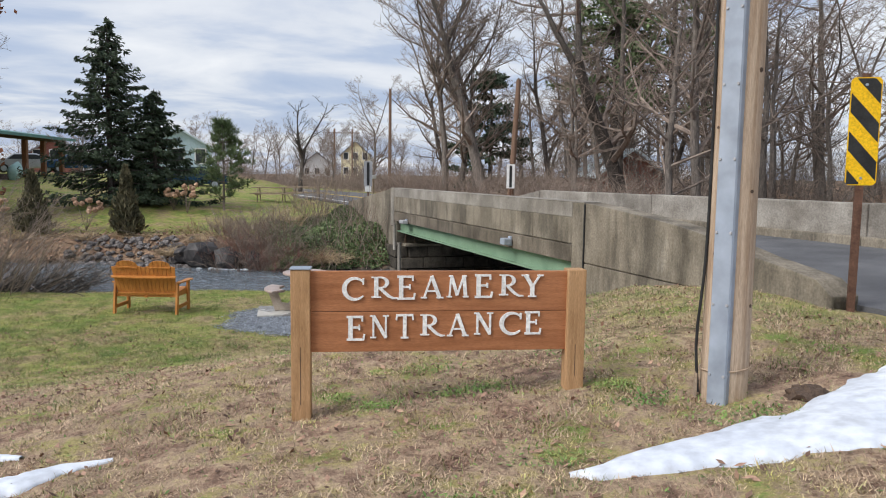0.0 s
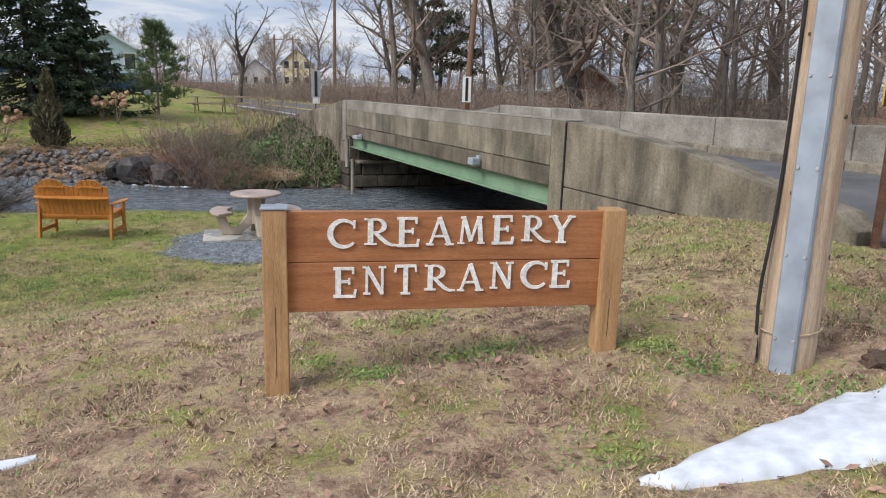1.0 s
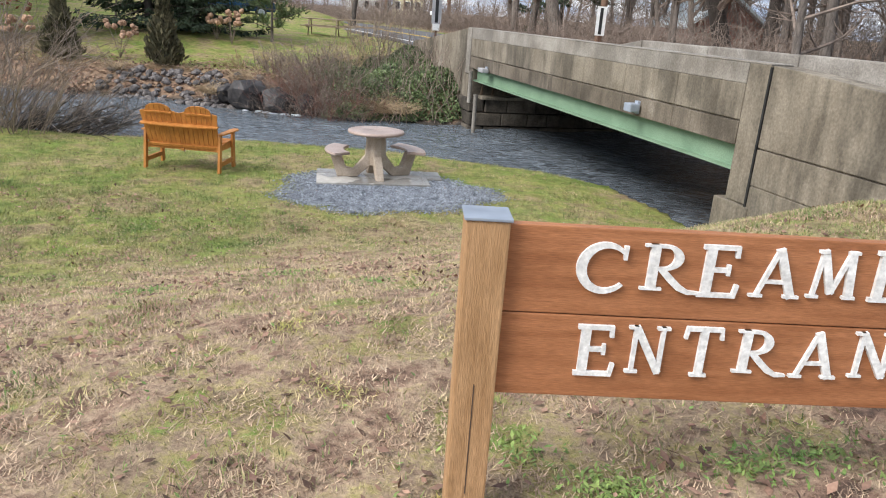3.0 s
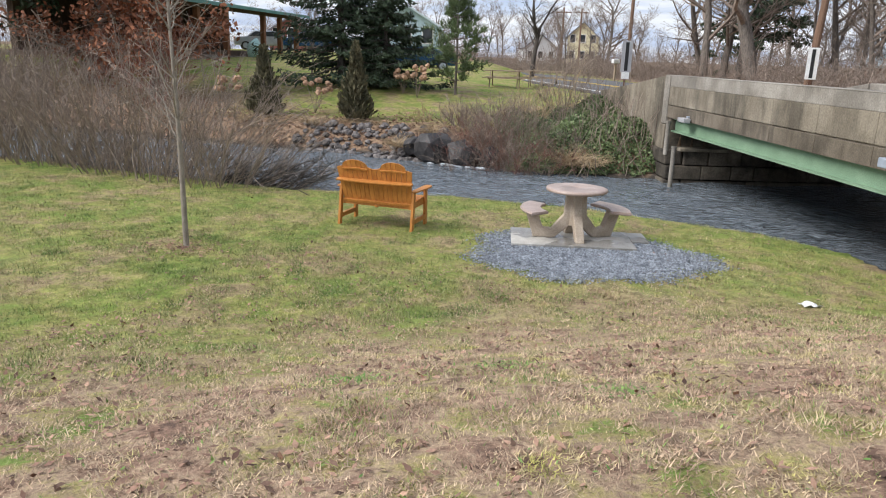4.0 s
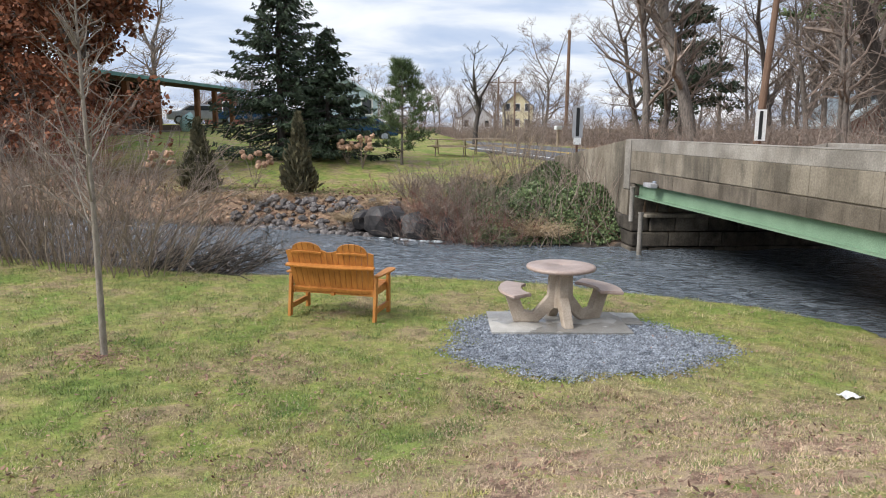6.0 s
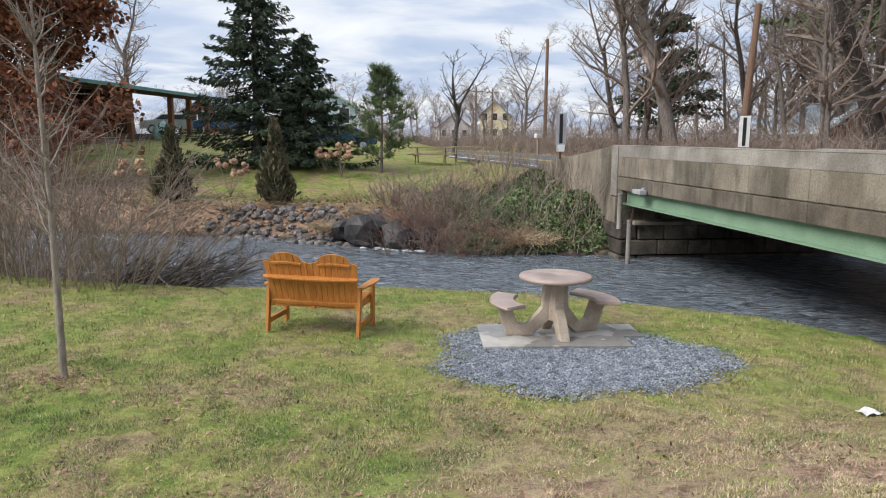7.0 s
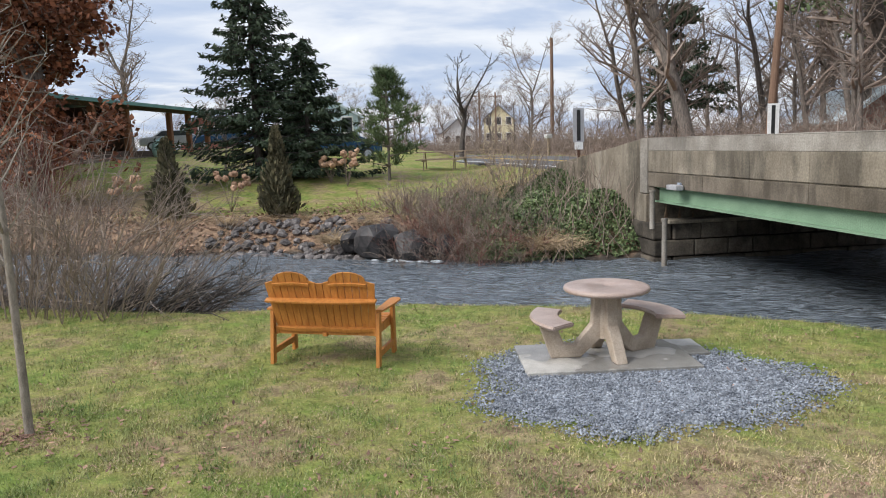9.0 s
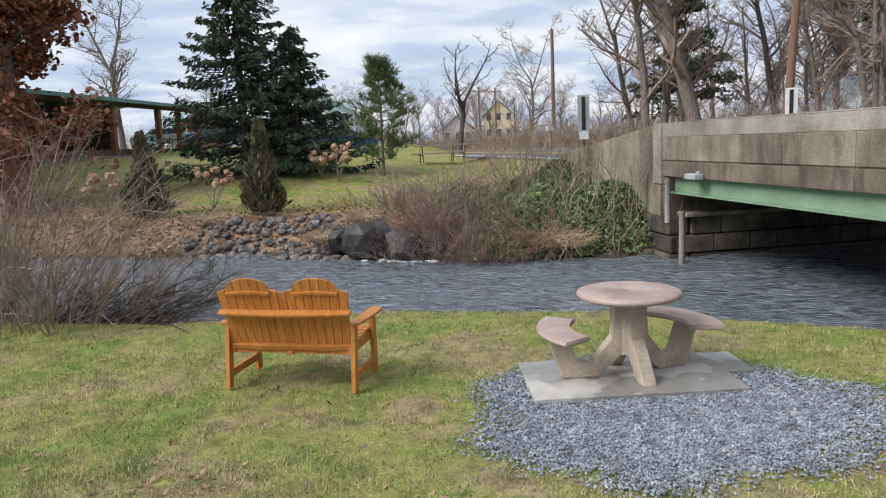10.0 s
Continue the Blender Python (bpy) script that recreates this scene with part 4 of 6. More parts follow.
def slab_material():
    m = mat("damp_slab", (0.42, 0.40, 0.36), (0.56, 0.54, 0.50), 3, 0.75, fine=90, bump=0.1)
    nt = m.node_tree
    bs = nt.nodes["Principled BSDF"]
    n = nt.nodes.new("ShaderNodeTexNoise")
    n.inputs["Scale"].default_value = 1.6
    co2 = nt.nodes.new("ShaderNodeTexCoord")
    nt.links.new(co2.outputs["Object"], n.inputs["Vector"])
    rr = nt.nodes.new("ShaderNodeMapRange")
    rr.inputs["From Min"].default_value, rr.inputs["From Max"].default_value = 0.44, 0.52
    rr.inputs["To Min"].default_value, rr.inputs["To Max"].default_value = 0.75, 0.06
    nt.links.new(n.outputs["Fac"], rr.inputs["Value"])
    nt.links.new(rr.outputs[0], bs.inputs["Roughness"])
    old = bs.inputs["Base Color"].links[0].from_socket
    dk = nt.nodes.new("ShaderNodeMapRange")
    dk.inputs["From Min"].default_value, dk.inputs["From Max"].default_value = 0.44, 0.52
    dk.inputs["To Min"].default_value, dk.inputs["To Max"].default_value = 1.0, 0.5
    nt.links.new(n.outputs["Fac"], dk.inputs["Value"])
    mx = nt.nodes.new("ShaderNodeMix"); mx.data_type, mx.blend_type = "RGBA", "MULTIPLY"
    mx.inputs["Factor"].default_value = 1
    nt.links.new(old, mx.inputs["A"]); nt.links.new(dk.outputs[0], mx.inputs["B"])
    nt.links.new(mx.outputs["Result"], bs.inputs["Base Color"])
    return m


M["slab"] = slab_material()
part("main_slab", boxed(-0.97, 0.86, -0.45, 0.60, -0.12, 0.0, 0.008), M["slab"], slab)
part("side_slab", boxed(0.864, 1.12, 0.02, 0.60, -0.12, -0.006, 0.008), M["slab"], slab)

table = thing("picnic_table", pose(-3.244, 13.413, -1.055, 0, 0, 19), "round tan concrete picnic table with curved seats on a slab", "table")
bm = bmesh.new()
prof = [(0.0, 0.715), (0.42, 0.715), (0.455, 0.725), (0.465, 0.745), (0.455, 0.768), (0.42, 0.775), (0.03, 0.775), (0.022, 0.765), (0.0, 0.765)]
vs = [bm.verts.new((r, 0, z)) for r, z in prof]
es = [bm.edges.new((a, b)) for a, b in zip(vs, vs[1:])]
bmesh.ops.spin(bm, geom=vs + es, cent=(0, 0, 0), axis=(0, 0, 1), angle=2 * math.pi, steps=48)
bmesh.ops.remove_doubles(bm, verts=bm.verts, dist=0.0005)
bmesh.ops.recalc_face_normals(bm, faces=bm.faces)
top = part("tabletop", bm, M["table_top"], table, "round tan tabletop with a rounded rim", smooth=True)
part("umbrella_hole", rod(bmesh.new(), (0, 0, 0.764), (0, 0, 0.7665), 0.022, sides=16), M["black"], top)
LEG = [(0.03, 0.712), (0.15, 0.712), (0.17, 0.36), (0.36, 0.13), (0.48, 0.15), (0.58, 0.41), (0.76, 0.41), (0.62, 0.0), (0.30, 0.0), (0.03, 0.24)]
FRONT = [(0.03, 0.712), (0.15, 0.712), (0.17, 0.36), (0.27, 0.22), (0.40, 0.0), (0.26, 0.0), (0.03, 0.30)]


def curved_seat():
    bm = bmesh.new()
    rows = []
    for i in range(15):
        a = radians(-36 + 72 * i / 14)
        row = []
        for r, z in ((0.53, 0.41), (0.82, 0.41), (0.835, 0.432), (0.82, 0.455), (0.53, 0.455), (0.515, 0.432)):
            row.append(bm.verts.new((r * math.cos(a), r * math.sin(a), z)))
        if rows:
            for k in range(6):
                bm.faces.new((rows[-1][k], rows[-1][(k + 1) % 6], row[(k + 1) % 6], row[k]))
        rows.append(row)
    bm.faces.new(rows[0]); bm.faces.new(rows[-1][::-1])
    bmesh.ops.recalc_face_normals(bm, faces=bm.faces)
    bmesh.ops.bevel(bm, geom=[e for e in bm.edges if len(e.link_faces) == 2 and e.calc_face_angle(0) > 1.2], offset=0.012, segments=2, affect="EDGES")
    return bm


for yaw, outline, seat in ((180, LEG, True), (-80, FRONT, False), (22, LEG, True), (100, FRONT, False)):
    R = Matrix.Rotation(radians(yaw), 4, "Z")
    lg = part("leg", prism(bmesh.new(), outline, -0.065, 0.065, 0.014, R), M["table_leg"], table, "tan concrete leg")
    if seat:
        bm = curved_seat()
        bmesh.ops.transform(bm, matrix=R, verts=bm.verts)
        part("seat", bm, M["table_top"], lg, "curved tan seat", smooth=False)
part("column", rod(bmesh.new(), (0, 0, 0.2), (0, 0, 0.713), 0.11, 0.10, 16), M["table_leg"], table)

# ---- plants ----
def tubes(branches):
    """One mesh of tapering tubes: each branch is points, radii and a number of sides."""
    kinds = {}
    for pts, rad, k in branches:
        kinds.setdefault((len(pts), k), []).append((pts, rad))
    verts, faces, base = [], [], 0
    for (n, k), group in kinds.items():
        pts = np.array([np.asarray(g[0], float) for g in group])
        rad = np.array([np.asarray(g[1], float) for g in group])
        d = np.gradient(pts, axis=1)
        d /= np.linalg.norm(d, axis=2)[..., None] + 1e-9
        steep = np.abs(d[:, 0, 2]) > 0.6
        ref = np.where(steep[:, None], np.array([0.31, 0.95, 0.05]), np.array([0.1, 0.2, 0.97]))[:, None, :]
        s = np.cross(d, ref)
        s /= np.linalg.norm(s, axis=2)[..., None] + 1e-9
        t = np.cross(d, s)
        ang = np.arange(k) * 2 * math.pi / k
        ring = np.cos(ang)[:, None] * s[:, :, None, :] + np.sin(ang)[:, None] * t[:, :, None, :]
        v = pts[:, :, None, :] + rad[:, :, None, None] * ring
        verts.append(v.reshape(-1, 3))
        idx = base + np.arange(len(group) * n * k).reshape(len(group), n, k)
        nxt = np.roll(idx, -1, axis=2)
        f = np.stack([idx[:, :-1], nxt[:, :-1], nxt[:, 1:], idx[:, 1:]], -1)
        faces.append(f.reshape(-1, 4))
        base += len(group) * n * k
    return np.concatenate(verts), np.concatenate(faces)


def raw_mesh(verts, faces, material, smooth=False):
    """A mesh from vertices and faces that all have the same number of corners."""
    v, f = np.asarray(verts, np.float32).reshape(-1, 3), np.asarray(faces, np.int32)
    n, k = f.shape
    me = bpy.data.meshes.new("mesh")
    me.vertices.add(len(v))
    me.vertices.foreach_set("co", v.reshape(-1))
    me.loops.add(n * k)
    me.loops.foreach_set("vertex_index", f.reshape(-1))
    me.polygons.add(n)
    me.polygons.foreach_set("loop_start", np.arange(0, n * k, k, dtype=np.int32))
    me.polygons.foreach_set("use_smooth", np.full(n, smooth))
    me.update(calc_edges=True)
    me.materials.append(material)
    return me


def wander(rng, start, way, length, n, bend, lift=0.0):
    """A bending line of n steps: its points and its last direction."""
    jit = rng.normal(0, bend, (n, 3)).tolist()
    x, y, z = float(start[0]), float(start[1]), float(start[2])
    a, b, c = float(way[0]), float(way[1]), float(way[2])
    step = length / n
    pts = [np.array((x, y, z))]
    for j in jit:
        a, b, c = a + j[0], b + j[1], c + j[2] + lift
        r = step / (math.sqrt(a * a + b * b + c * c) + 1e-9)
        x, y, z = x + a * r, y + b * r, z + c * r
        a, b, c = a * r / step, b * r / step, c * r / step
        pts.append(np.array((x, y, z)))
    return pts, np.array((a, b, c))


def bare_tree(seed, height=12.0, radius=0.2, forks=2, clear=0.3, spread=0.75, kids=(9, 7, 6), fineness=0.006, droop=0.0, lean=0.06, up=0.12):
    """Trunk and leafless branches of a broad tree: two lists of tubes."""
    rng = np.random.default_rng(seed)
    trunk, crown = [], []
    pts, _ = wander(rng, (0, 0, -0.25), (rng.normal(0, lean), rng.normal(0, lean), 1), height * (0.72 if forks == 1 else 0.5), 9, 0.05, 0.03)
    rad = np.linspace(radius * 1.12, radius * (0.35 if forks == 1 else 0.62), 10)
    rad[0] *= 1.35
    trunk.append((pts, rad, 9))
    stems = [(pts, rad, height * 0.7)]
    if forks > 1:
        for k in range(forks):
            a = k * 2 * math.pi / forks + rng.uniform(0, 1)
            q, _ = wander(rng, pts[-1 - (k % 3)], (0.5 * math.cos(a), 0.5 * math.sin(a), 1), height * rng.uniform(0.42, 0.55), 8, 0.10, 0.05)
            rr = np.linspace(radius * 0.5, radius * 0.10, 9)
            trunk.append((q, rr, 6))
            stems.append((q, rr, height * 0.5))

    def grow(pts, rad, length, level, lo):
        if level >= len(kids):
            return
        n = kids[level]
        for i in range(n):
            f = lo + (1 - lo) * (i + rng.uniform(0.2, 0.9)) / n
            f = min(f, 0.999)
            x = f * (len(pts) - 1)
            k = int(x)
            p = np.array(pts[k]) * (1 - x + k) + np.array(pts[min(k + 1, len(pts) - 1)]) * (x - k)
            r = max(rad[k] * 0.55, fineness)
            along = np.array(pts[min(k + 1, len(pts) - 1)]) - np.array(pts[k])
            along /= np.linalg.norm(along) + 1e-9
            a = rng.uniform(0, 2 * math.pi)
            side = np.array([math.cos(a), math.sin(a), rng.uniform(-0.1, 0.35)])
            way = along * (1 - spread) + side * spread
            way /= np.linalg.norm(way)
            ln = length * rng.uniform(0.32, 0.55) * (1.15 - 0.6 * f)
            m = 5 if level == 0 else (3 if level == 1 else 1)
            q, _ = wander(rng, p, way, ln, m, 0.16 + 0.04 * level, up - droop * (level + 1))
            rr = np.linspace(r, max(r * 0.25, fineness * 0.6), m + 1)
            crown.append((q, rr, 5 if level == 0 else 3))
            grow(q, rr, ln * 1.15, level + 1, 0.2)

    for pts, rad, ln in stems:
        grow(pts, rad, ln, 0, clear if pts is stems[0][0] else 0.12)
    return trunk, crown


def tree_thing(name, trunk, crown, m, label, category="tree", bark="bark", twig="twig_wood", group="", leaves=None, leaf_mat=None):
    ob = thing(name, m, label, category, group)
    part("trunk", raw_mesh(*tubes(trunk), M[bark], True), None, ob)
    cr = part("crown", raw_mesh(*tubes(crown), M[twig], False), None, ob)
    if leaves is not None:
        part("foliage", raw_mesh(*leaves, M[leaf_mat]), None, ob)
    return ob


def flakes(rng, centres, size, flat=0.0, long=1.0, ways=None):
    """Small leaf-shaped faces at the centres."""
    c = np.asarray(centres, float)
    n = len(c)
    d = rng.normal(0, 1, (n, 3)) if ways is None else np.asarray(ways, float) + rng.normal(0, 0.25, (n, 3))
    d[:, 2] *= 1 - flat
    d /= np.linalg.norm(d, axis=1)[:, None] + 1e-9
    ref = rng.normal(0, 1, (n, 3))
    if flat:
        ref = ref * np.array([0.2, 0.2, 0.0]) + np.array([0, 0, 1.0])
    s = np.cross(d, ref)
    s /= np.linalg.norm(s, axis=1)[:, None] + 1e-9
    w = size * rng.uniform(0.6, 1.3, (n, 1))
    v = np.stack([c - d * w * long * 0.5, c + s * w * 0.32, c + d * w * long * 0.5, c - s * w * 0.32], 1).reshape(-1, 3)
    return v, np.arange(4 * n).reshape(-1, 4)


def spruce(seed, height, radius, base=0.4, name="spruce_tree", label="", x=0, y=0, clumps=30):
    """Conical spruce: a trunk, whorls of drooping boughs and hanging needle sprays."""
    rng = np.random.default_rng(seed)
    trunk = [([(0, 0, -0.2), (0, 0, height * 0.5), (0.03, 0, height)], [height * 0.022, height * 0.014, 0.012], 8)]
    boughs, cs, ws = [], [], []
    z = base
    while z < height - 0.1:
        f = (z - base) / (height - base)
        reach = radius * (1 - f) ** 0.85 + 0.12
        n = 7 if f < 0.8 else 5
        for k in range(n):
            a = rng.uniform(0, 2 * math.pi)
            r = reach * rng.uniform(0.40, 1.38)
            d = np.array([math.cos(a), math.sin(a), 0])
            pts = [np.array([0, 0, z]) + d * r * t + np.array([0, 0, -0.30 * r * t + 0.26 * r * t ** 2.4]) for t in (0, 0.35, 0.7, 1.0)]
            boughs.append((pts, [0.03 * (1 - f) + 0.008, 0.02, 0.012, 0.005], 4))
            m = max(4, int(clumps * r / radius))
            for i in range(m):
                t = rng.uniform(0.12, 1.05) ** 0.8
                p = np.array([0, 0, z]) + d * r * t + np.array([0, 0, -0.30 * r * t + 0.26 * r * t ** 2.4])
                sd = np.array([-d[1], d[0], 0]) * rng.choice([-1, 1])
                off = sd * rng.uniform(0, 0.22) * (1.25 - t) * r * 0.7
                cs.append(p + off + np.array([0, 0, -rng.uniform(0.0, 0.16)]))
                ws.append(d * 0.6 + sd * 0.5 + np.array([0, 0, rng.uniform(-0.9, 0.15)]))
        z += 0.10 + 0.13 * (1 - f)
    lv = flakes(rng, cs, 0.115, 0, 2.3, ws)
    return tree_thing(name, trunk, boughs, pose(x, y, ground_z(x, y)), label, "tree", "bark_dark", "bark_dark", "", lv, "needle")


spruce(11, 7.9, 2.75, 0.5, "spruce_tree", "tall dark green spruce on the far lawn", -16.6, 28.8, 95)
spruce(12, 5.0, 1.9, 0.4, "spruce_tree", "shorter dark spruce beside the tall one", -14.9, 29.4, 90)


def needle_pine(seed, height, radius, x, y, label, base=0.6, tufts=7, mat_name="needle_pine", bark="bark", size=0.2):
    """Open young pine with needle tufts at the ends of rising boughs."""
    rng = np.random.default_rng(seed)
    trunk = [([(0, 0, -0.2), (0.02, 0.01, height * 0.5), (0, 0, height)], [height * 0.016, height * 0.011, 0.012], 8)]
    boughs, cs, ws = [], [], []
    z = base
    while z < height:
        f = (z - base) / (height - base)
        reach = radius * (1 - f) ** 0.7 + 0.1
        for k in range(6):
            a = rng.uniform(0, 2 * math.pi)
            r = reach * rng.uniform(0.5, 1.1)
            d = np.array([math.cos(a), math.sin(a), 0])
            pts = [np.array([0, 0, z]) + d * r * t + np.array([0, 0, 0.30 * r * t ** 1.6]) for t in (0, 0.5, 1.0)]
            boughs.append((pts, [0.022, 0.012, 0.006], 4))
            for i in range(tufts):
                t = rng.uniform(0.35, 1.0)
                c = pts[0] * (1 - t) + pts[2] * t + rng.normal(0, 0.07, 3)
                up = d * 0.5 + np.array([0, 0, 0.7])
                for j in range(7):
                    w = up + rng.normal(0, 0.55, 3)
                    cs.append(c + w / np.linalg.norm(w) * size * 0.5)
                    ws.append(w * 2)
        z += 0.22 + 0.12 * (1 - f)
    verts, faces = [], []
    for c, w in zip(cs, ws):
        w = w / np.linalg.norm(w)
        s = np.cross(w, rng.normal(0, 1, 3)); s /= np.linalg.norm(s) + 1e-9
        b = len(verts)
        verts += [c - w * size * 0.5 - s * 0.017, c - w * size * 0.5 + s * 0.017, c + w * size * 0.5]
        faces.append((b, b + 1, b + 2))
    return tree_thing("pine_tree", trunk, boughs, pose(x, y, ground_z(x, y)), label, "tree", bark, bark, "", (verts, faces), mat_name)


needle_pine(21, 3.8, 1.6, -11.9, 29.6, "young open green pine on the far lawn", 0.5, 11, size=0.30)

# small upright evergreens by the far bank
def arborvitae(seed, height, radius, x, y, label):
    rng = np.random.default_rng(seed)
    cs, ws = [], []
    for i in range(2600):
        f = rng.uniform(0, 1) ** 1.3
        wide = radius * (min(1, f * 6 + 0.5)) * (1 - f) ** 0.75 * (1.0 if f < 0.55 else 0.75) + 0.03
        a = rng.uniform(0, 2 * math.pi)
        r = wide * rng.uniform(0.45, 1.15) * (1 + 0.2 * math.sin(a * 3 + f * 9))
        cs.append(np.array([r * math.cos(a), r * math.sin(a), 0.08 + f * height]))
        ws.append(np.array([0.5 * math.cos(a), 0.5 * math.sin(a), 0.9]))
    stems = [([(0, 0, -0.1), (0, 0, height * 0.95)], [0.03, 0.008], 5)]
    crown = []
    for i in range(40):
        a, z = rng.uniform(0, 6.28), rng.uniform(0.1, 0.8) * height
        crown.append(([(0, 0, z), (radius * 0.7 * (1 - z / height) * math.cos(a), radius * 0.7 * (1 - z / height) * math.sin(a), z + 0.25)], [0.01, 0.004], 3))
    return tree_thing("arborvitae", stems, crown, pose(x, y, ground_z(x, y)), label, "shrub", "bark", "twig", "evergreens by the creek", flakes(rng, cs, 0.13, 0, 1.6, ws), "arbor")


arborvitae(31, 2.1, 0.55, -15.8, 22.6, "dull green upright evergreen shrub on the far bank")
arborvitae(32, 2.3, 0.50, -12.65, 23.1, "dull green upright evergreen shrub above the rocks")


# dried hydrangeas
def hydrangea(seed, x, y, size):
    rng = np.random.default_rng(seed)
    ob = thing("hydrangea", pose(x, y, ground_z(x, y)), "bare hydrangea with dried tan flower heads on the lawn", "shrub", "dried hydrangeas")
    stems = []
    for k in range(16):
        a, r = rng.uniform(0, 6.28), rng.uniform(0.1, 0.5) * size
        tip = np.array([r * math.cos(a), r * math.sin(a), rng.uniform(0.6, 1.0) * size])
        mid = tip * np.array([0.45, 0.45, 0.55])
        stems.append(([np.zeros(3), mid, tip], [0.008, 0.006, 0.004], 4))
        bm = bmesh.new()
        bmesh.ops.create_icosphere(bm, subdivisions=2, radius=0.085, matrix=Matrix.Translation(tip))
        for v in bm.verts:
            v.co += Vector(rng.normal(0, 0.014, 3))
        part("flower_head", bm, M["flower"], ob, "dried tan flower head")
    for st1 in stems:
        part("stem", raw_mesh(*tubes([st1]), M["twig"]), None, ob)


hydrangea(41, -14.5, 23.6, 1.15)
hydrangea(42, -12.8, 28.0, 1.2)
hydrangea(43, -17.7, 23.0, 1.1)
hydrangea(44, -13.6, 28.4, 0.9)


# ---- bare shrubs ----
def shrub(name, seed, x, y, height, width, stems, label, material, kids=5, lean=(0, 0), thick=0.011, z=None, group="", twigs=3):
    """Many thin stems from one root, each with side twigs."""
    rng = np.random.default_rng(seed)
    br = []
    for k in range(stems):
        a, r = rng.uniform(0, 6.28), rng.uniform(0, 1) ** 0.6
        start = np.array([0.25 * width * r * math.cos(a), 0.25 * width * r * math.sin(a), -0.1])
        way = np.array([0.55 * width / height * r * math.cos(a) + lean[0], 0.55 * width / height * r * math.sin(a) + lean[1], 1.0])
        ln = height * rng.uniform(0.55, 1.08)
        pts, _ = wander(rng, start, way / np.linalg.norm(way), ln, 5, 0.11, -0.03)
        br.append((pts, np.linspace(thick, thick * 0.3, 6), 4))
        for i in range(kids):
            f = rng.uniform(0.3, 0.98)
            j = int(f * 5)
            p = pts[j]
            d = np.array(pts[min(5, j + 1)]) - np.array(pts[max(0, j - 1)])
            d = d / (np.linalg.norm(d) + 1e-9) + rng.normal(0, 0.55, 3)
            q, _ = wander(rng, p, d / np.linalg.norm(d), ln * rng.uniform(0.15, 0.35), 3, 0.18, 0)
            br.append((q, np.linspace(thick * 0.5, thick * 0.22, 4), 3))
            for m in range(twigs):
                jj = rng.integers(0, 4)
                d2 = d + rng.normal(0, 0.7, 3)
                d2 /= np.linalg.norm(d2)
                br.append(([q[jj], q[jj] + d2 * ln * rng.uniform(0.05, 0.14)], [thick * 0.28, thick * 0.16], 3))
    ob = thing(name, pose(x, y, ground_z(x, y) if z is None else z), label, "shrub", group)
    tagged(part("stem", raw_mesh(*tubes([b for b in br if b[2] == 4]), M[material]), None, ob), kind="stuff")
    tagged(part("twig", raw_mesh(*tubes([b for b in br if b[2] == 3]), M[material]), None, ob), kind="stuff")
    return ob


rs = random.Random(9)
# thicket on the near bank, upstream
for k in range(15):
    x = -10.6 - k * 0.62 + rs.uniform(-0.2, 0.2)
    y = float(near_edge(x)) + rs.uniform(-0.15, 0.45)
    shrub("bare_shrub", 100 + k, x, y, rs.uniform(2.7, 3.5) * (0.8 if k < 2 else 1), 2.8, 24, "leafless grey-brown shrub on the creek bank", "twig", 6, (0.15 if k < 3 else 0, 0.2 if k < 4 else 0), 0.012, group="bank thicket")
for k in range(9):
    x = -10.2 - k * 0.9
    shrub("bare_shrub", 130 + k, x, float(near_edge(x)) + 0.5, 1.5, 2.8, 20, "low leafless shrub leaning over the water", "twig", 5, (0.5, 0.8), 0.010, z=-1.25, group="bank thicket")
for k in range(5):
    x = -9.3 - k * 0.42
    shrub("overhanging_branch", 142 + k, x - 0.5, float(near_edge(x)) + 0.35, 1.7, 1.2, 9, "dark crooked branches drooping into the water", "bark_dark", 6, (1.5, 0.35), 0.014, z=-1.22, group="drooping branches")
# thicket on the far bank, upstream
for k in range(16):
    x = -19.5 - rs.uniform(0, 13)
    y = 20.9 + rs.uniform(0, 4.5)
    shrub("bare_shrub", 150 + k, x, y, rs.uniform(2.2, 3.6), 2.8, 30, "leafless reddish-brown shrub on the far bank", "twig_red" if k % 3 == 0 else "twig", 6, group="far bank thicket")
# brush between the boulders and the ivy
for k in range(15):
    x = -8.6 + k * 0.22 + rs.uniform(-0.1, 0.1)
    y = float(far_edge(x)) + rs.uniform(-0.1, 1.2)
    kind = ("twig_red", "twig", "twig_wood", "twig")[k % 4]
    shrub("creek_brush", 180 + k, x, y, rs.uniform(0.9, 1.6), 1.9, 36, "dense dark bare brush hanging over the creek", kind, 7, (0, -0.35), 0.008, group="creek brush")
for k, (x, y, h) in enumerate(((-9.8, 24.6, 0.8), (-8.6, 24.4, 1.0), (-10.6, 24.0, 0.7), (-8.0, 23.4, 1.3), (-7.2, 23.8, 1.4), (-6.4, 25.0, 2.4), (-6.8, 25.5, 1.9), (-8.8, 23.0, 1.2), (-7.6, 24.4, 1.2), (-9.3, 23.4, 0.9))):
    shrub("bare_shrub", 210 + k, x, y, h, 1.6, 30, "tall leafless brush beside the road bank", "twig" if k % 2 else "twig_tan", 6, group="road bank brush")

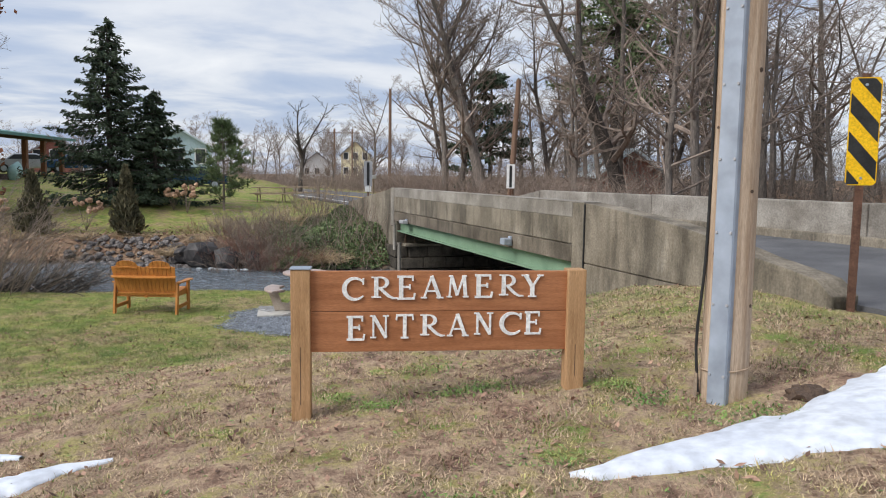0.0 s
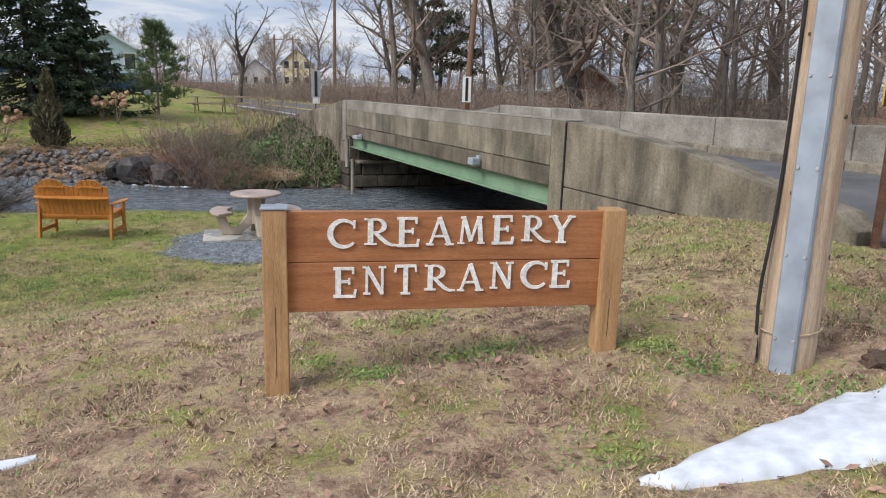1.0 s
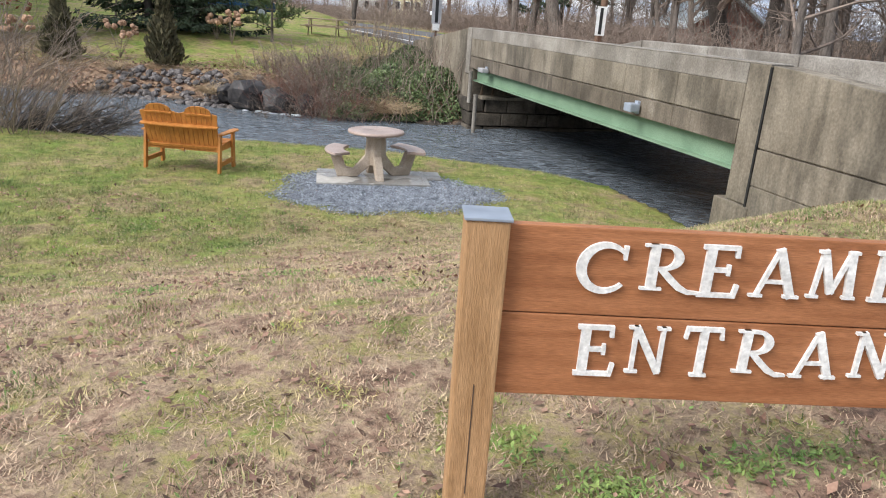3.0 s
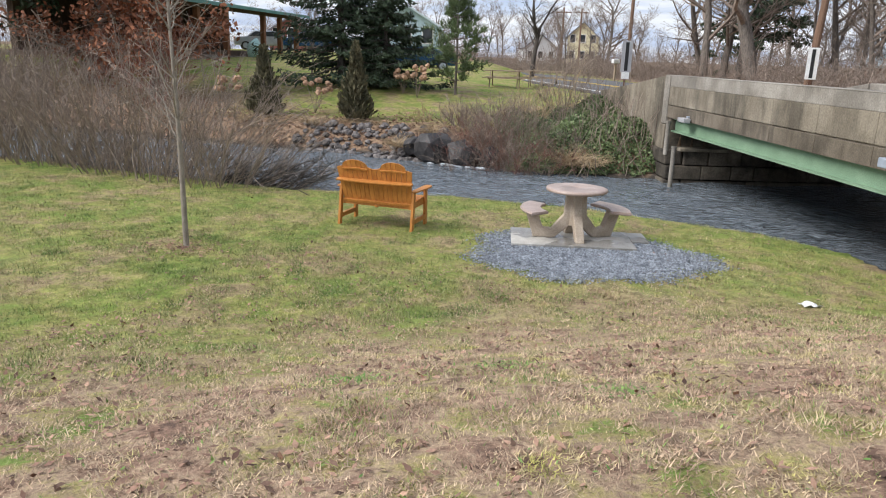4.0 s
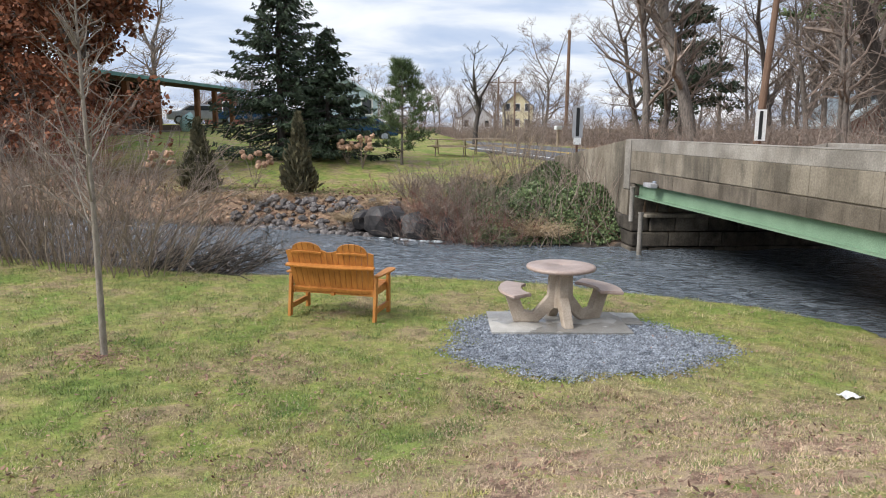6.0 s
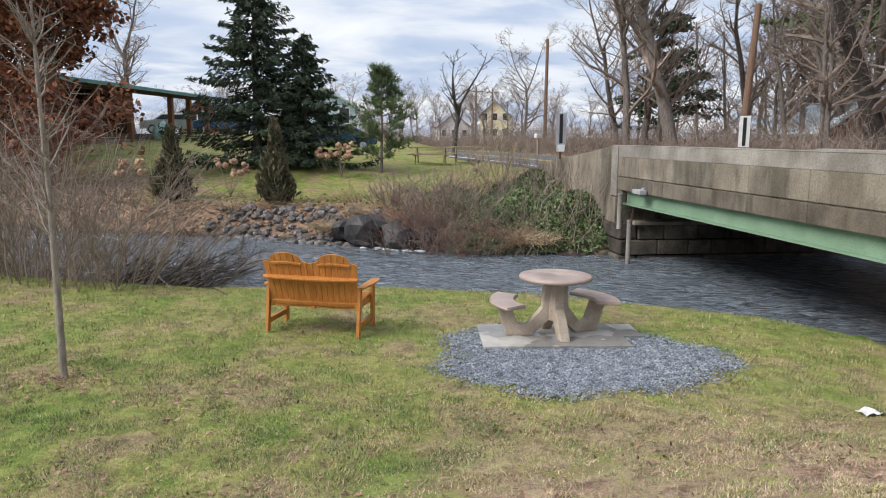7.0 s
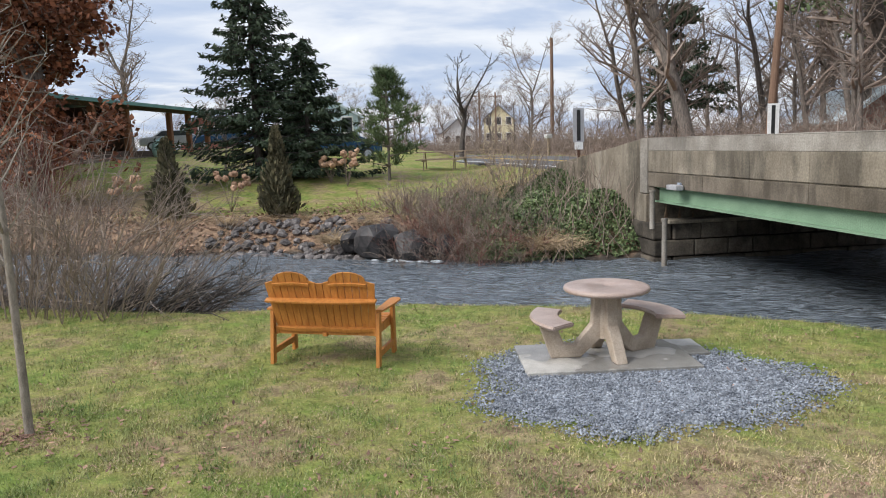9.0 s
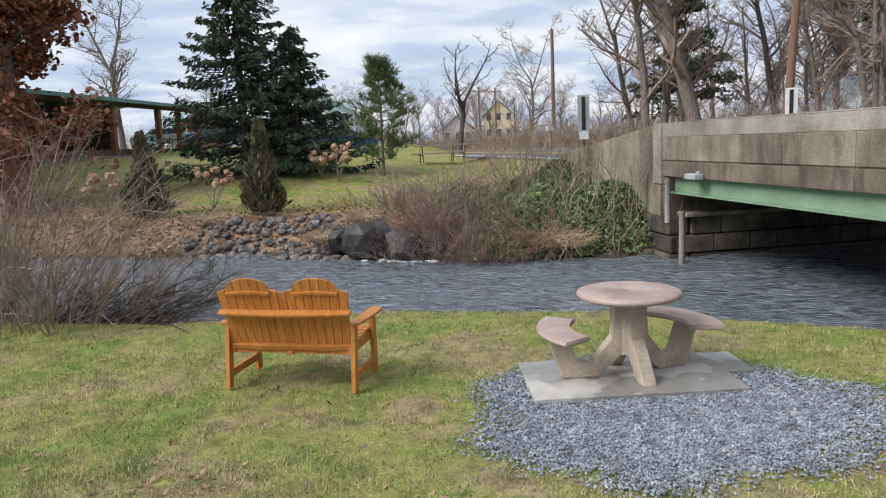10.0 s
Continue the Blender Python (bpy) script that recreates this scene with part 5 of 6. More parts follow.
# ivy mound against the far wing wall
rng = np.random.default_rng(5)
n = 44000
ia, io = rng.uniform(11.9, 18.4, n), -rng.uniform(0.0, 4.1, n)
ix, iy = BA[0] + ia * BU[0] + io * BN[0], BA[1] + ia * BU[1] + io * BN[1]
iz = land(ix, iy)[0]
lump = 0.5 + 0.5 * np.sin(ia * 2.3 + 1.1 * np.sin(io * 2.0)) * np.sin(io * 2.6 + 0.7 * np.sin(ia * 1.7))
thick = (0.14 + 0.34 * lump) * smooth01(0, 0.5, ia - 11.9) * (1 - smooth01(3.2, 4.1, -io)) * (1 - smooth01(16.2, 18.4, ia)) + 0.12 * (1 - smooth01(0.1, 1.3, -io)) * (1 - smooth01(14.8, 17, ia))
ok = (thick > 0.06) & (iy > far_edge(ix) - 0.35)
ix, iy, iz, thick = ix[ok], iy[ok], np.maximum(iz, WATER_Z)[ok], thick[ok]
cs = np.stack([ix, iy, iz + thick * rng.uniform(0.55, 1.1, len(ix)) ** 0.6], -1)
ws = np.stack([rng.normal(0, 1, len(ix)) - BN[0], rng.normal(0, 1, len(ix)) - BN[1], rng.normal(-0.3, 0.5, len(ix))], -1)
ivy = thing("ivy_mound", None, "thick mound of dark green ivy against the bridge wing", "ivy")
vf = flakes(rng, cs, 0.085, 0, 1.05)
part("foliage", raw_mesh(*vf, M["ivy"]), None, ivy)
st = []
for k in range(240):
    a, out = rng.uniform(11.8, 16.2), rng.uniform(0.1, 2.5)
    p = BA + a * BU - out * BN
    z0 = max(ground_z(p[0], p[1]), WATER_Z)
    q, _ = wander(rng, (p[0], p[1], z0), (rng.normal(0, 0.3), rng.normal(0, 0.3), 1), max(0.2, 1.7 * (1 - out / 2.9)), 4, 0.2)
    st.append((q, np.linspace(0.012, 0.005, 5), 3))
tagged(part("vine", raw_mesh(*tubes(st), M["twig"]), None, ivy), kind="stuff")


def grass_clump(seed, x, y, z, size, blades, label):
    rng = np.random.default_rng(seed)
    br = []
    for k in range(blades):
        a = rng.uniform(0, 6.28)
        d = np.array([0.8 * math.cos(a), 0.8 * math.sin(a) - 0.3, 0.9])
        q, _ = wander(rng, (rng.normal(0, size * 0.25), rng.normal(0, size * 0.2), 0), d, size * rng.uniform(0.5, 1.1), 4, 0.12, -0.25)
        br.append((q, np.linspace(0.006, 0.002, 5), 3))
    return solo("dry_grass_clump", raw_mesh(*tubes(br), M["twig_tan"]), None, label, "grass", "dry grass clumps", m=pose(x, y, z))


grass_clump(51, -5.2, 21.5, -1.1, 0.8, 420, "pale dry grass clump drooping to the creek")
grass_clump(52, -4.8, 21.7, -1.1, 0.7, 320, "pale dry grass clump drooping to the creek")
grass_clump(53, -10.3, 21.5, -1.0, 0.6, 260, "yellow dry grass clump among the rocks")
grass_clump(54, -9.6, 22.4, -0.65, 0.6, 220, "yellow dry grass clump among the rocks")
for k in range(8):
    x = -19 + k * 1.05
    grass_clump(55 + k, x, float(far_edge(x)) + 1.3 + rs.uniform(-0.3, 0.5), ground_z(x, float(far_edge(x)) + 1.3), 0.5, 130, "low dry grass clump on the far bank")

# ---- sapling on the lawn ----
rng = np.random.default_rng(77)
pts = [(0.0, 0, -0.1), (0.0, 0, 0.9), (-0.03, 0.02, 1.9), (-0.05, 0.0, 3.0), (-0.09, 0.03, 4.3)]
trunk = [(pts, [0.042, 0.036, 0.03, 0.02, 0.006], 8)]
crown = []
for k in range(46):
    f = rng.uniform(0.34, 0.97)
    z = f * 4.2
    a = rng.uniform(0, 6.28)
    ln = (1.05 - f) * 1.25 + 0.15
    q, _ = wander(rng, (np.interp(z, [0, 0.9, 1.9, 3, 4.3], [p[0] for p in pts]), 0, z), (0.75 * math.cos(a), 0.75 * math.sin(a), 0.75), ln, 4, 0.12, 0.08)
    crown.append((q, np.linspace(0.011, 0.003, 5), 4))
    for i in range(5):
        j = rng.integers(1, 5)
        d = rng.normal(0, 0.6, 3) + np.array([0, 0, 0.5])
        crown.append(([q[j], np.array(q[j]) + d / np.linalg.norm(d) * ln * 0.3], [0.004, 0.002], 3))
tree_thing("sapling", trunk, crown, pose(-7.95, 10.25, ground_z(-7.95, 10.25)), "slender pale bare sapling standing in the lawn", "tree", "bark_pale", "bark_pale")

# ---- oak with brown leaves, and the big pine behind it ----
t, c = bare_tree(61, 9.5, 0.24, 3, 0.05, 0.9, (16, 8, 5), 0.007, droop=0.035)
rng = np.random.default_rng(62)
cs = []
for pts, rad, k in c:
    if k == 3 or rad[0] < 0.03:
        for i in range(6):
            cs.append(np.array(pts[rng.integers(0, len(pts))]) + rng.normal(0, 0.16, 3))
tree_thing("oak_tree", t, c, pose(-21.9, 24.2, ground_z(-21.9, 24.2)), "oak still holding its dry brown leaves on the far bank", "tree", "bark", "twig", "", flakes(rng, cs, 0.21), "leaf_brown")
t, c = bare_tree(63, 8.5, 0.2, 3, 0.04, 0.9, (15, 7, 5), 0.007, droop=0.04)
cs = [np.array(pts[rng.integers(0, len(pts))]) + rng.normal(0, 0.17, 3) for pts, rad, k in c if k == 3 or rad[0] < 0.03 for i in range(4)]
tree_thing("oak_tree", t, c, pose(-26.9, 25.4, ground_z(-26.9, 25.4)), "smaller oak with rusty dry leaves in front of the pine", "tree", "bark", "twig", "", flakes(rng, cs, 0.21), "leaf_brown")


def tall_pine(seed, x, y, height, radius, label, mat_name="needle", base=0.25, trunk_r=0.3, count=46):
    rng = np.random.default_rng(seed)
    trunk = [([(0, 0, -0.3), (0.1, 0, height * 0.5), (0, 0.1, height)], [trunk_r, trunk_r * 0.65, 0.05], 10)]
    boughs, cs, ws = [], [], []
    for k in range(count):
        f = base + (1 - base) * rng.uniform(0, 1)
        z = f * height
        a = rng.uniform(0, 6.28)
        r = radius * (1.15 - f) * rng.uniform(0.5, 1.1) + 0.4
        d = np.array([math.cos(a), math.sin(a), rng.uniform(-0.12, 0.15)])
        q, _ = wander(rng, (0, 0, z), d, r, 5, 0.09, 0.01)
        boughs.append((q, np.linspace(0.06, 0.012, 6), 4))
        for i in range(9):
            j = rng.integers(2, 6)
            e = np.array(q[j]) + rng.normal(0, 0.3, 3) * np.array([1, 1, 0.35])
            boughs.append(([q[j], e], [0.015, 0.006], 3))
            for m in range(14):
                cs.append(e + rng.normal(0, 0.22, 3) * np.array([1, 1, 0.45]))
                ws.append(rng.normal(0, 1, 3) + np.array([0, 0, 0.4]))
    return tree_thing("pine_tree", trunk, boughs, pose(x, y, ground_z(x, y)), label, "tree", "bark_dark", "bark_dark", "", flakes(rng, cs, 0.26, 0, 1.3, ws), mat_name)


tall_pine(71, -32.6, 24.9, 14, 6.5, "big dark pine with a thick black trunk", "needle", 0.20, 0.45, 130)
tall_pine(72, 9.6, 43.4, 15, 5.5, "tall white pine with sparse layered boughs", "needle_pine", 0.3, 0.32)
tall_pine(73, 6.5, 44.5, 14, 6.0, "tall white pine with sparse layered boughs", "needle_pine", 0.42, 0.34)
tall_pine(74, -1.5, 56.0, 9, 4.0, "dark pine in the bare woods", "needle", 0.1, 0.2)

# ---- lone bare trees ----
t, c = bare_tree(81, 6.6, 0.16, 3, 0.5, 0.6, (5, 4, 3), 0.012)
tree_thing("dead_tree", t, c, pose(-13.7, 46.2, ground_z(-13.7, 46.2)), "black leafless tree with few stubby limbs near the road", "tree", "bark_dark", "bark_dark")
t, c = bare_tree(82, 3.6, 0.05, 4, 0.15, 0.65, (8, 6, 4), 0.006, droop=0.02)
tree_thing("small_tree", t, c, pose(-19.1, 30.4, ground_z(-19.1, 30.4)), "small pale grey leafless weeping tree beside the spruce", "tree", "bark_pale", "bark_pale")
t, c = bare_tree(83, 13, 0.22, 2, 0.3, 0.7, (11, 8, 6), 0.012)
tree_thing("bare_tree", t, c, pose(-41, 51.6, ground_z(-41, 51.6)), "large leafless tree behind the shelter", "tree")

t, c = bare_tree(84, 19, 0.33, 3, 0.26, 0.58, (7, 5, 5), 0.012)
tree_thing("bare_tree", t, c, pose(-1.2, 42.4, ground_z(-1.2, 42.4)), "massive many-stemmed leafless tree across the road", "tree")
t, c = bare_tree(85, 15, 0.34, 2, 0.25, 0.75, (7, 5, 4), 0.012, droop=0.03)
tree_thing("leaning_tree", t, c, pose(5.9, 34.0, ground_z(5.9, 34.0) - 0.3, 0, -20, 0), "thick dark leafless tree leaning over the road", "tree", "bark_dark")

# ---- the woods across the road and the far tree lines ----
variants = []
for k in range(6):
    t, c = bare_tree(300 + k, 15, 0.18, (1, 2, 3, 2, 1, 2)[k], 0.28, (0.75, 0.65, 0.6, 0.7, 0.8, 0.7)[k], (9, 7, 6), 0.012)
    ob = tree_thing("bare_tree", t, c, pose(0, 0, 0), "leafless grey-brown tree in the woods by the road", "tree", group="bare woods")
    variants.append(ob)
spots = [(-3.6, 43.4, 2, 1.1), (6.0, 46, 1, 1.2), (15.7, 36.5, 4, 1.1), (-14.0, 71, 3, 0.8), (3.0, 49, 5, 1.0), (11.5, 41, 0, 0.9)]
rw = random.Random(21)
for k in range(124):
    a = rw.uniform(-14, 70) if k < 76 else rw.uniform(-14, 22)
    o = rw.uniform(9.5, 38)
    s = -0.0035 * max(0, a - 18) ** 2
    p = BA + a * BU + (o + max(s, -9)) * BN
    low = math.atan2(p[0] + 2.6, p[1] - 5.5) < radians(-2.5)
    spots.append((float(p[0]), float(p[1]), rw.randrange(6), rw.uniform(0.28, 0.42) if low else rw.uniform(0.55, 1.1)))
for k in range(60):
    ang = rw.uniform(-62, -10)
    d = rw.uniform(125, 170)
    spots.append((-3 + d * math.sin(radians(ang)), 5 + d * math.cos(radians(ang)), rw.randrange(6), rw.uniform(0.5, 0.85)))
used = [False] * 6
for x, y, v, s in spots:
    m = Matrix.LocRotScale((x, y, ground_z(x, y) - 0.1), Euler((0, 0, rw.uniform(0, 6.28))), None)
    if not used[v]:
        variants[v].matrix_world = m
        variants[v].scale = (s, s, s)
        used[v] = True
    else:
        ob = copy_thing(variants[v], m)
        ob.scale = (s, s, s * rw.uniform(0.9, 1.1))


def thicket(seed, spots, height, label, material):
    """Leafless undergrowth, too dense to count."""
    rng = np.random.default_rng(seed)
    br = []
    for x, y in spots:
        z = ground_z(x, y)
        h = height * rng.uniform(0.5, 1.2)
        for k in range(5):
            d = np.array([rng.normal(0, 0.5), rng.normal(0, 0.5), 1])
            q, _ = wander(rng, (x + rng.normal(0, 0.4), y + rng.normal(0, 0.4), z - 0.1), d, h * rng.uniform(0.5, 1.1), 4, 0.22)
            br.append((q, np.linspace(0.016, 0.006, 5), 3))
            for i in range(9):
                j = rng.integers(1, 5)
                e = rng.normal(0, 0.6, 3) + np.array([0, 0, 0.3])
                br.append(([q[j], np.array(q[j]) + e * h * 0.28], [0.008, 0.004], 3))
    return solo("undergrowth", raw_mesh(*tubes(br), M[material]), None, label, "undergrowth", kind="stuff")


sp = []
for k in range(760):
    a = rw.uniform(-10, 80)
    o = 7.3 + abs(rw.gauss(0, 7))
    s = max(-0.0035 * max(0, a - 18) ** 2, -10)
    p = BA + a * BU + (o + s) * BN
    sp.append((float(p[0]), float(p[1])))
thicket(401, sp, 2.0, "dense leafless brown undergrowth along the road", "twig_wood")
sp = []
for k in range(380):
    a, o = rw.uniform(-16, 40), rw.uniform(14, 46)
    p = BA + a * BU + o * BN
    sp.append((float(p[0]), float(p[1])))
thicket(403, sp, 4.6, "tall leafless saplings filling the woods", "bark")
sp = []
for k in range(560):
    ang = rw.uniform(-70, 20)
    d = rw.uniform(142, 185)
    sp.append((-3 + d * math.sin(radians(ang)), 5 + d * math.cos(radians(ang))))
thicket(402, sp, 6.0, "distant leafless brown tree line", "twig_wood")

# ---- shelter ----
SH = pose(-28.5, 36.3, 0.75, 0, 0, 11)
shelter = thing("shelter", SH, "open timber picnic shelter with a green metal roof", "shelter")
part("floor_slab", boxed(-9, 0.5, -6.5, 10.4, -0.9, 0.45, 0.03), M["concrete"], shelter)
for i, y in enumerate((-6.0, -3.0, 0.0, 4.6, 7.0, 9.6)):
    part("post", boxed(-0.14, 0.14, y - 0.14, y + 0.14, 0.4, 2.85, 0.03), M["log"], shelter, "orange-brown log post")
    part("post", boxed(-8.5, -8.2, y - 0.14, y + 0.14, 0.4, 2.85, 0.03), M["wood_dark"], shelter)
part("beam", boxed(-0.12, 0.12, -6.6, 10.1, 2.85, 3.12, 0.01), M["wood_dark"], shelter)
part("beam", boxed(-8.5, -8.26, -6.6, 10.1, 2.85, 3.12, 0.01), M["wood_dark"], shelter)
part("roof", prism(bmesh.new(), [(0.7, 2.98), (0.7, 3.16), (-4.2, 3.75), (-9.2, 3.16), (-9.2, 2.98), (-4.2, 3.55)], -7.0, 10.4, 0.01), M["roof_green"], shelter, "green ribbed metal roof")
# dark walls added behind the posts to give the interior its deep shade
part("back_wall", boxed(-8.1, -7.9, -6.4, 9.8, 0.4, 3.3), M["wood_dark"], shelter)
part("end_wall", boxed(-7.9, -2.2, 3.8, 4.0, 0.4, 3.3), M["wood_dark"], shelter, "dark wall added to stand for the shade inside the shelter")
part("low_wall", boxed(-0.1, 0.1, -5.9, 2.7, 0.45, 0.75, 0.01), M["wood_dark"], shelter)
bm = bmesh.new()
bmesh.ops.create_icosphere(bm, subdivisions=3, radius=0.5)
for v in bm.verts:
    v.co.x *= 0.75; v.co.y *= 0.9
    v.co.z = v.co.z * 1.05 + 0.08 * math.sin(v.co.x * 9) + 0.06 * math.sin(v.co.y * 11)
solo("covered_grill", bm, M["teal"], "pale teal cloth cover over a grill by the shelter", "grill cover", smooth=True, m=pose(-27.9, 37.9, 1.62))


# ---- cars ----
def car(x, y, z, yaw, paint, label):
    ob = thing("car", pose(x, y, z, 0, 0, yaw), label, "car", "parked cars")
    bm = prism(bmesh.new(), [(-2.2, 0.35), (-2.25, 0.75), (-2.1, 0.92), (-1.3, 1.0), (-0.75, 1.42), (0.75, 1.45), (1.55, 1.02), (2.15, 0.9), (2.25, 0.6), (2.2, 0.35)], -0.85, 0.85, 0.10)
    body = part("body", bm, paint, ob, smooth=False)
    for s in (-1, 1):
        part("side_window", prism(bmesh.new(), [(-1.15, 1.0), (-0.70, 1.34), (0.70, 1.36), (1.3, 1.03)], s * 0.853 - 0.004, s * 0.853 + 0.004), M["window"], body, "dark car window")
    for xx in (-1.4, 1.4):
        for s in (-1, 1):
            w = part("wheel", rod(bmesh.new(), (xx, s * 0.70, 0.32), (xx, s * 0.88, 0.32), 0.32, sides=20), M["black"], ob)
            part("rim", rod(bmesh.new(), (xx, s * 0.86, 0.32), (xx, s * 0.895, 0.32), 0.2, sides=14), M["galv"], w)
    return ob


car(-20.2, 44.0, ground_z(-20.2, 44) - 0.25, 25, M["car_blue"], "dark blue car parked behind the spruces")
car(-35.8, 49.5, ground_z(-35.8, 49.5), 40, M["car_silver"], "silver car parked behind the shelter")
car(-32.8, 51.4, ground_z(-32.8, 51.4), 40, M["car_blue"], "dark car parked behind the shelter")


# ---- houses ----
def house(x, y, yaw, w, d, h, wall, roof, label, rise=2.4, rows=2, cols=3):
    z = ground_z(x, y)
    ob = thing("house", pose(x, y, z, 0, 0, yaw), label, "house", "far houses")
    part("wall", prism(bmesh.new(), [(-w / 2, -0.5), (w / 2, -0.5), (w / 2, h), (0, h + rise), (-w / 2, h)], 0, d), wall, ob)
    for s in (-1, 1):
        a = math.atan2(rise, w / 2)
        mm = Matrix.Translation((0, 0, h + rise)) @ Matrix.Rotation(a * s, 4, "Y")
        ln = math.hypot(w / 2, rise) + 0.4
        part("roof", boxed(*((0.0, ln) if s > 0 else (-ln, 0.0)), -0.4, d + 0.4, 0.01, 0.16, 0.0, mm), roof, ob)
    for r in range(rows):
        for c in range(cols):
            xx = -w / 2 + w * (c + 0.5) / cols
            zz = 1.0 + r * 2.7
            win = part("window", boxed(xx - 0.5, xx + 0.5, -0.06, 0.02, zz, zz + 1.4), M["white"], ob, "white window frame")
            part("pane", boxed(xx - 0.4, xx + 0.4, -0.075, -0.061, zz + 0.1, zz + 1.3), M["window"], win)
    for r in range(rows):
        for c in range(3):
            yy = d * (c + 0.5) / 3
            for s in (-1, 1):
                zz = 1.0 + r * 2.7
                win = part("window", boxed(s * w / 2 - 0.05, s * w / 2 + 0.05, yy - 0.5, yy + 0.5, zz, zz + 1.4), M["white"], ob)
                part("pane", boxed(s * (w / 2 + 0.058) - 0.006, s * (w / 2 + 0.058) + 0.006, yy - 0.4, yy + 0.4, zz + 0.1, zz + 1.3), M["window"], win)
    return ob


house(-29.6, 130, 10, 5.2, 9, 4.6, M["wall_yellow"], M["roof_grey"], "pale yellow two-storey house by the far road")
house(-39.8, 140, 25, 6.0, 9, 3.0, M["wall_white"], M["roof_grey"], "white house by the far road", rows=1)
house(-29, 60, 25, 5.5, 9, 2.4, M["wall_blue"], M["roof_blue"], "pale blue building behind the spruces", 1.6, 1, 3)
house(7.7, 44.5, 16, 4.3, 5, 1.2, M["brick_wall"], M["roof_blue"], "low brick shed with a pale metal roof in the woods", 1.5, 0, 0)
house(-47.5, 70, 30, 4.6, 7, 2.0, M["brick_wall"], M["roof_grey"], "low red brick building behind the shelter", 1.5, 1, 3)


# ---- poles, mailbox, picnic tables ----
def far_pole(x, y, h, r, lean, label, cross=True):
    ob = thing("utility_pole", pose(x, y, ground_z(x, y), 0, lean, 0), label, "utility pole", "far utility poles")
    part("pole", rod(bmesh.new(), (0, 0, -0.5), (0, 0, h), r, r * 0.7, 12), M["pole_dark"], ob)
    if cross:
        part("crossarm", boxed(-1.1, 1.1, -0.06, 0.06, h - 0.7, h - 0.58, 0.01), M["pole_dark"], ob)


far_pole(0.55, 30.4, 5.3, 0.14, 3, "leaning brown timber utility pole by the road", False)
far_pole(-11.1, 65, 9, 0.17, 0, "grey timber utility pole along the road", False)
far_pole(-26.9, 105, 8, 0.17, 0, "far timber utility pole along the road")
far_pole(-29.0, 125, 9, 0.17, 0, "far timber utility pole along the road")
mb = thing("mailbox", pose(-8.5, 45, ground_z(-8.5, 45), 0, 0, 60), "white mailbox on a post by the road", "mailbox")
part("post", boxed(-0.05, 0.05, -0.05, 0.05, -0.3, 1.0, 0.005), M["old_wood"], mb)
part("box", boxed(-0.25, 0.25, -0.1, 0.1, 1.0, 1.22, 0.04), M["white"], mb)


def picnic(x, y, yaw, label):
    ob = thing("picnic_bench_table", pose(x, y, ground_z(x, y), 0, 0, yaw), label, "picnic table", "wooden picnic tables")
    for i in range(5):
        part("top_plank", boxed(-0.95, 0.95, -0.37 + i * 0.15, -0.24 + i * 0.15, 0.72, 0.76, 0.004), M["old_wood"], ob)
    for s in (-1, 1):
        part("bench_plank", boxed(-0.95, 0.95, s * 0.70 - 0.13, s * 0.70 + 0.13, 0.42, 0.46, 0.004), M["old_wood"], ob)
        part("brace", boxed(s * 0.65 - 0.03, s * 0.65 + 0.03, -0.8, 0.8, 0.36, 0.42, 0.004), M["old_wood"], ob)
        for e in (-1, 1):
            part("leg", prism(bmesh.new(), [(e * 0.55, 0.0), (e * 0.67, 0.0), (e * 0.36, 0.72), (e * 0.24, 0.72)], s * 0.62 - 0.02, s * 0.62 + 0.02, 0, Matrix.Rotation(radians(90), 4, "Z")), M["old_wood"], ob)


picnic(-11.6, 34.8, 12, "weathered wooden picnic table on the far lawn")
picnic(-10.3, 36.6, 12, "weathered wooden picnic table near the road")

# ---- rocks along the far bank ----
def rock_mesh(seed, material):
    rng = random.Random(seed)
    bm = bmesh.new()
    bmesh.ops.create_icosphere(bm, subdivisions=1, radius=0.5)
    sx, sy, sz = rng.uniform(0.8, 1.25), rng.uniform(0.7, 1.1), rng.uniform(0.5, 0.8)
    for v in bm.verts:
        k = rng.uniform(0.8, 1.12)
        v.co = Vector((v.co.x * sx * k, v.co.y * sy * k, v.co.z * sz * k))
    return mesh_of(bm, material)


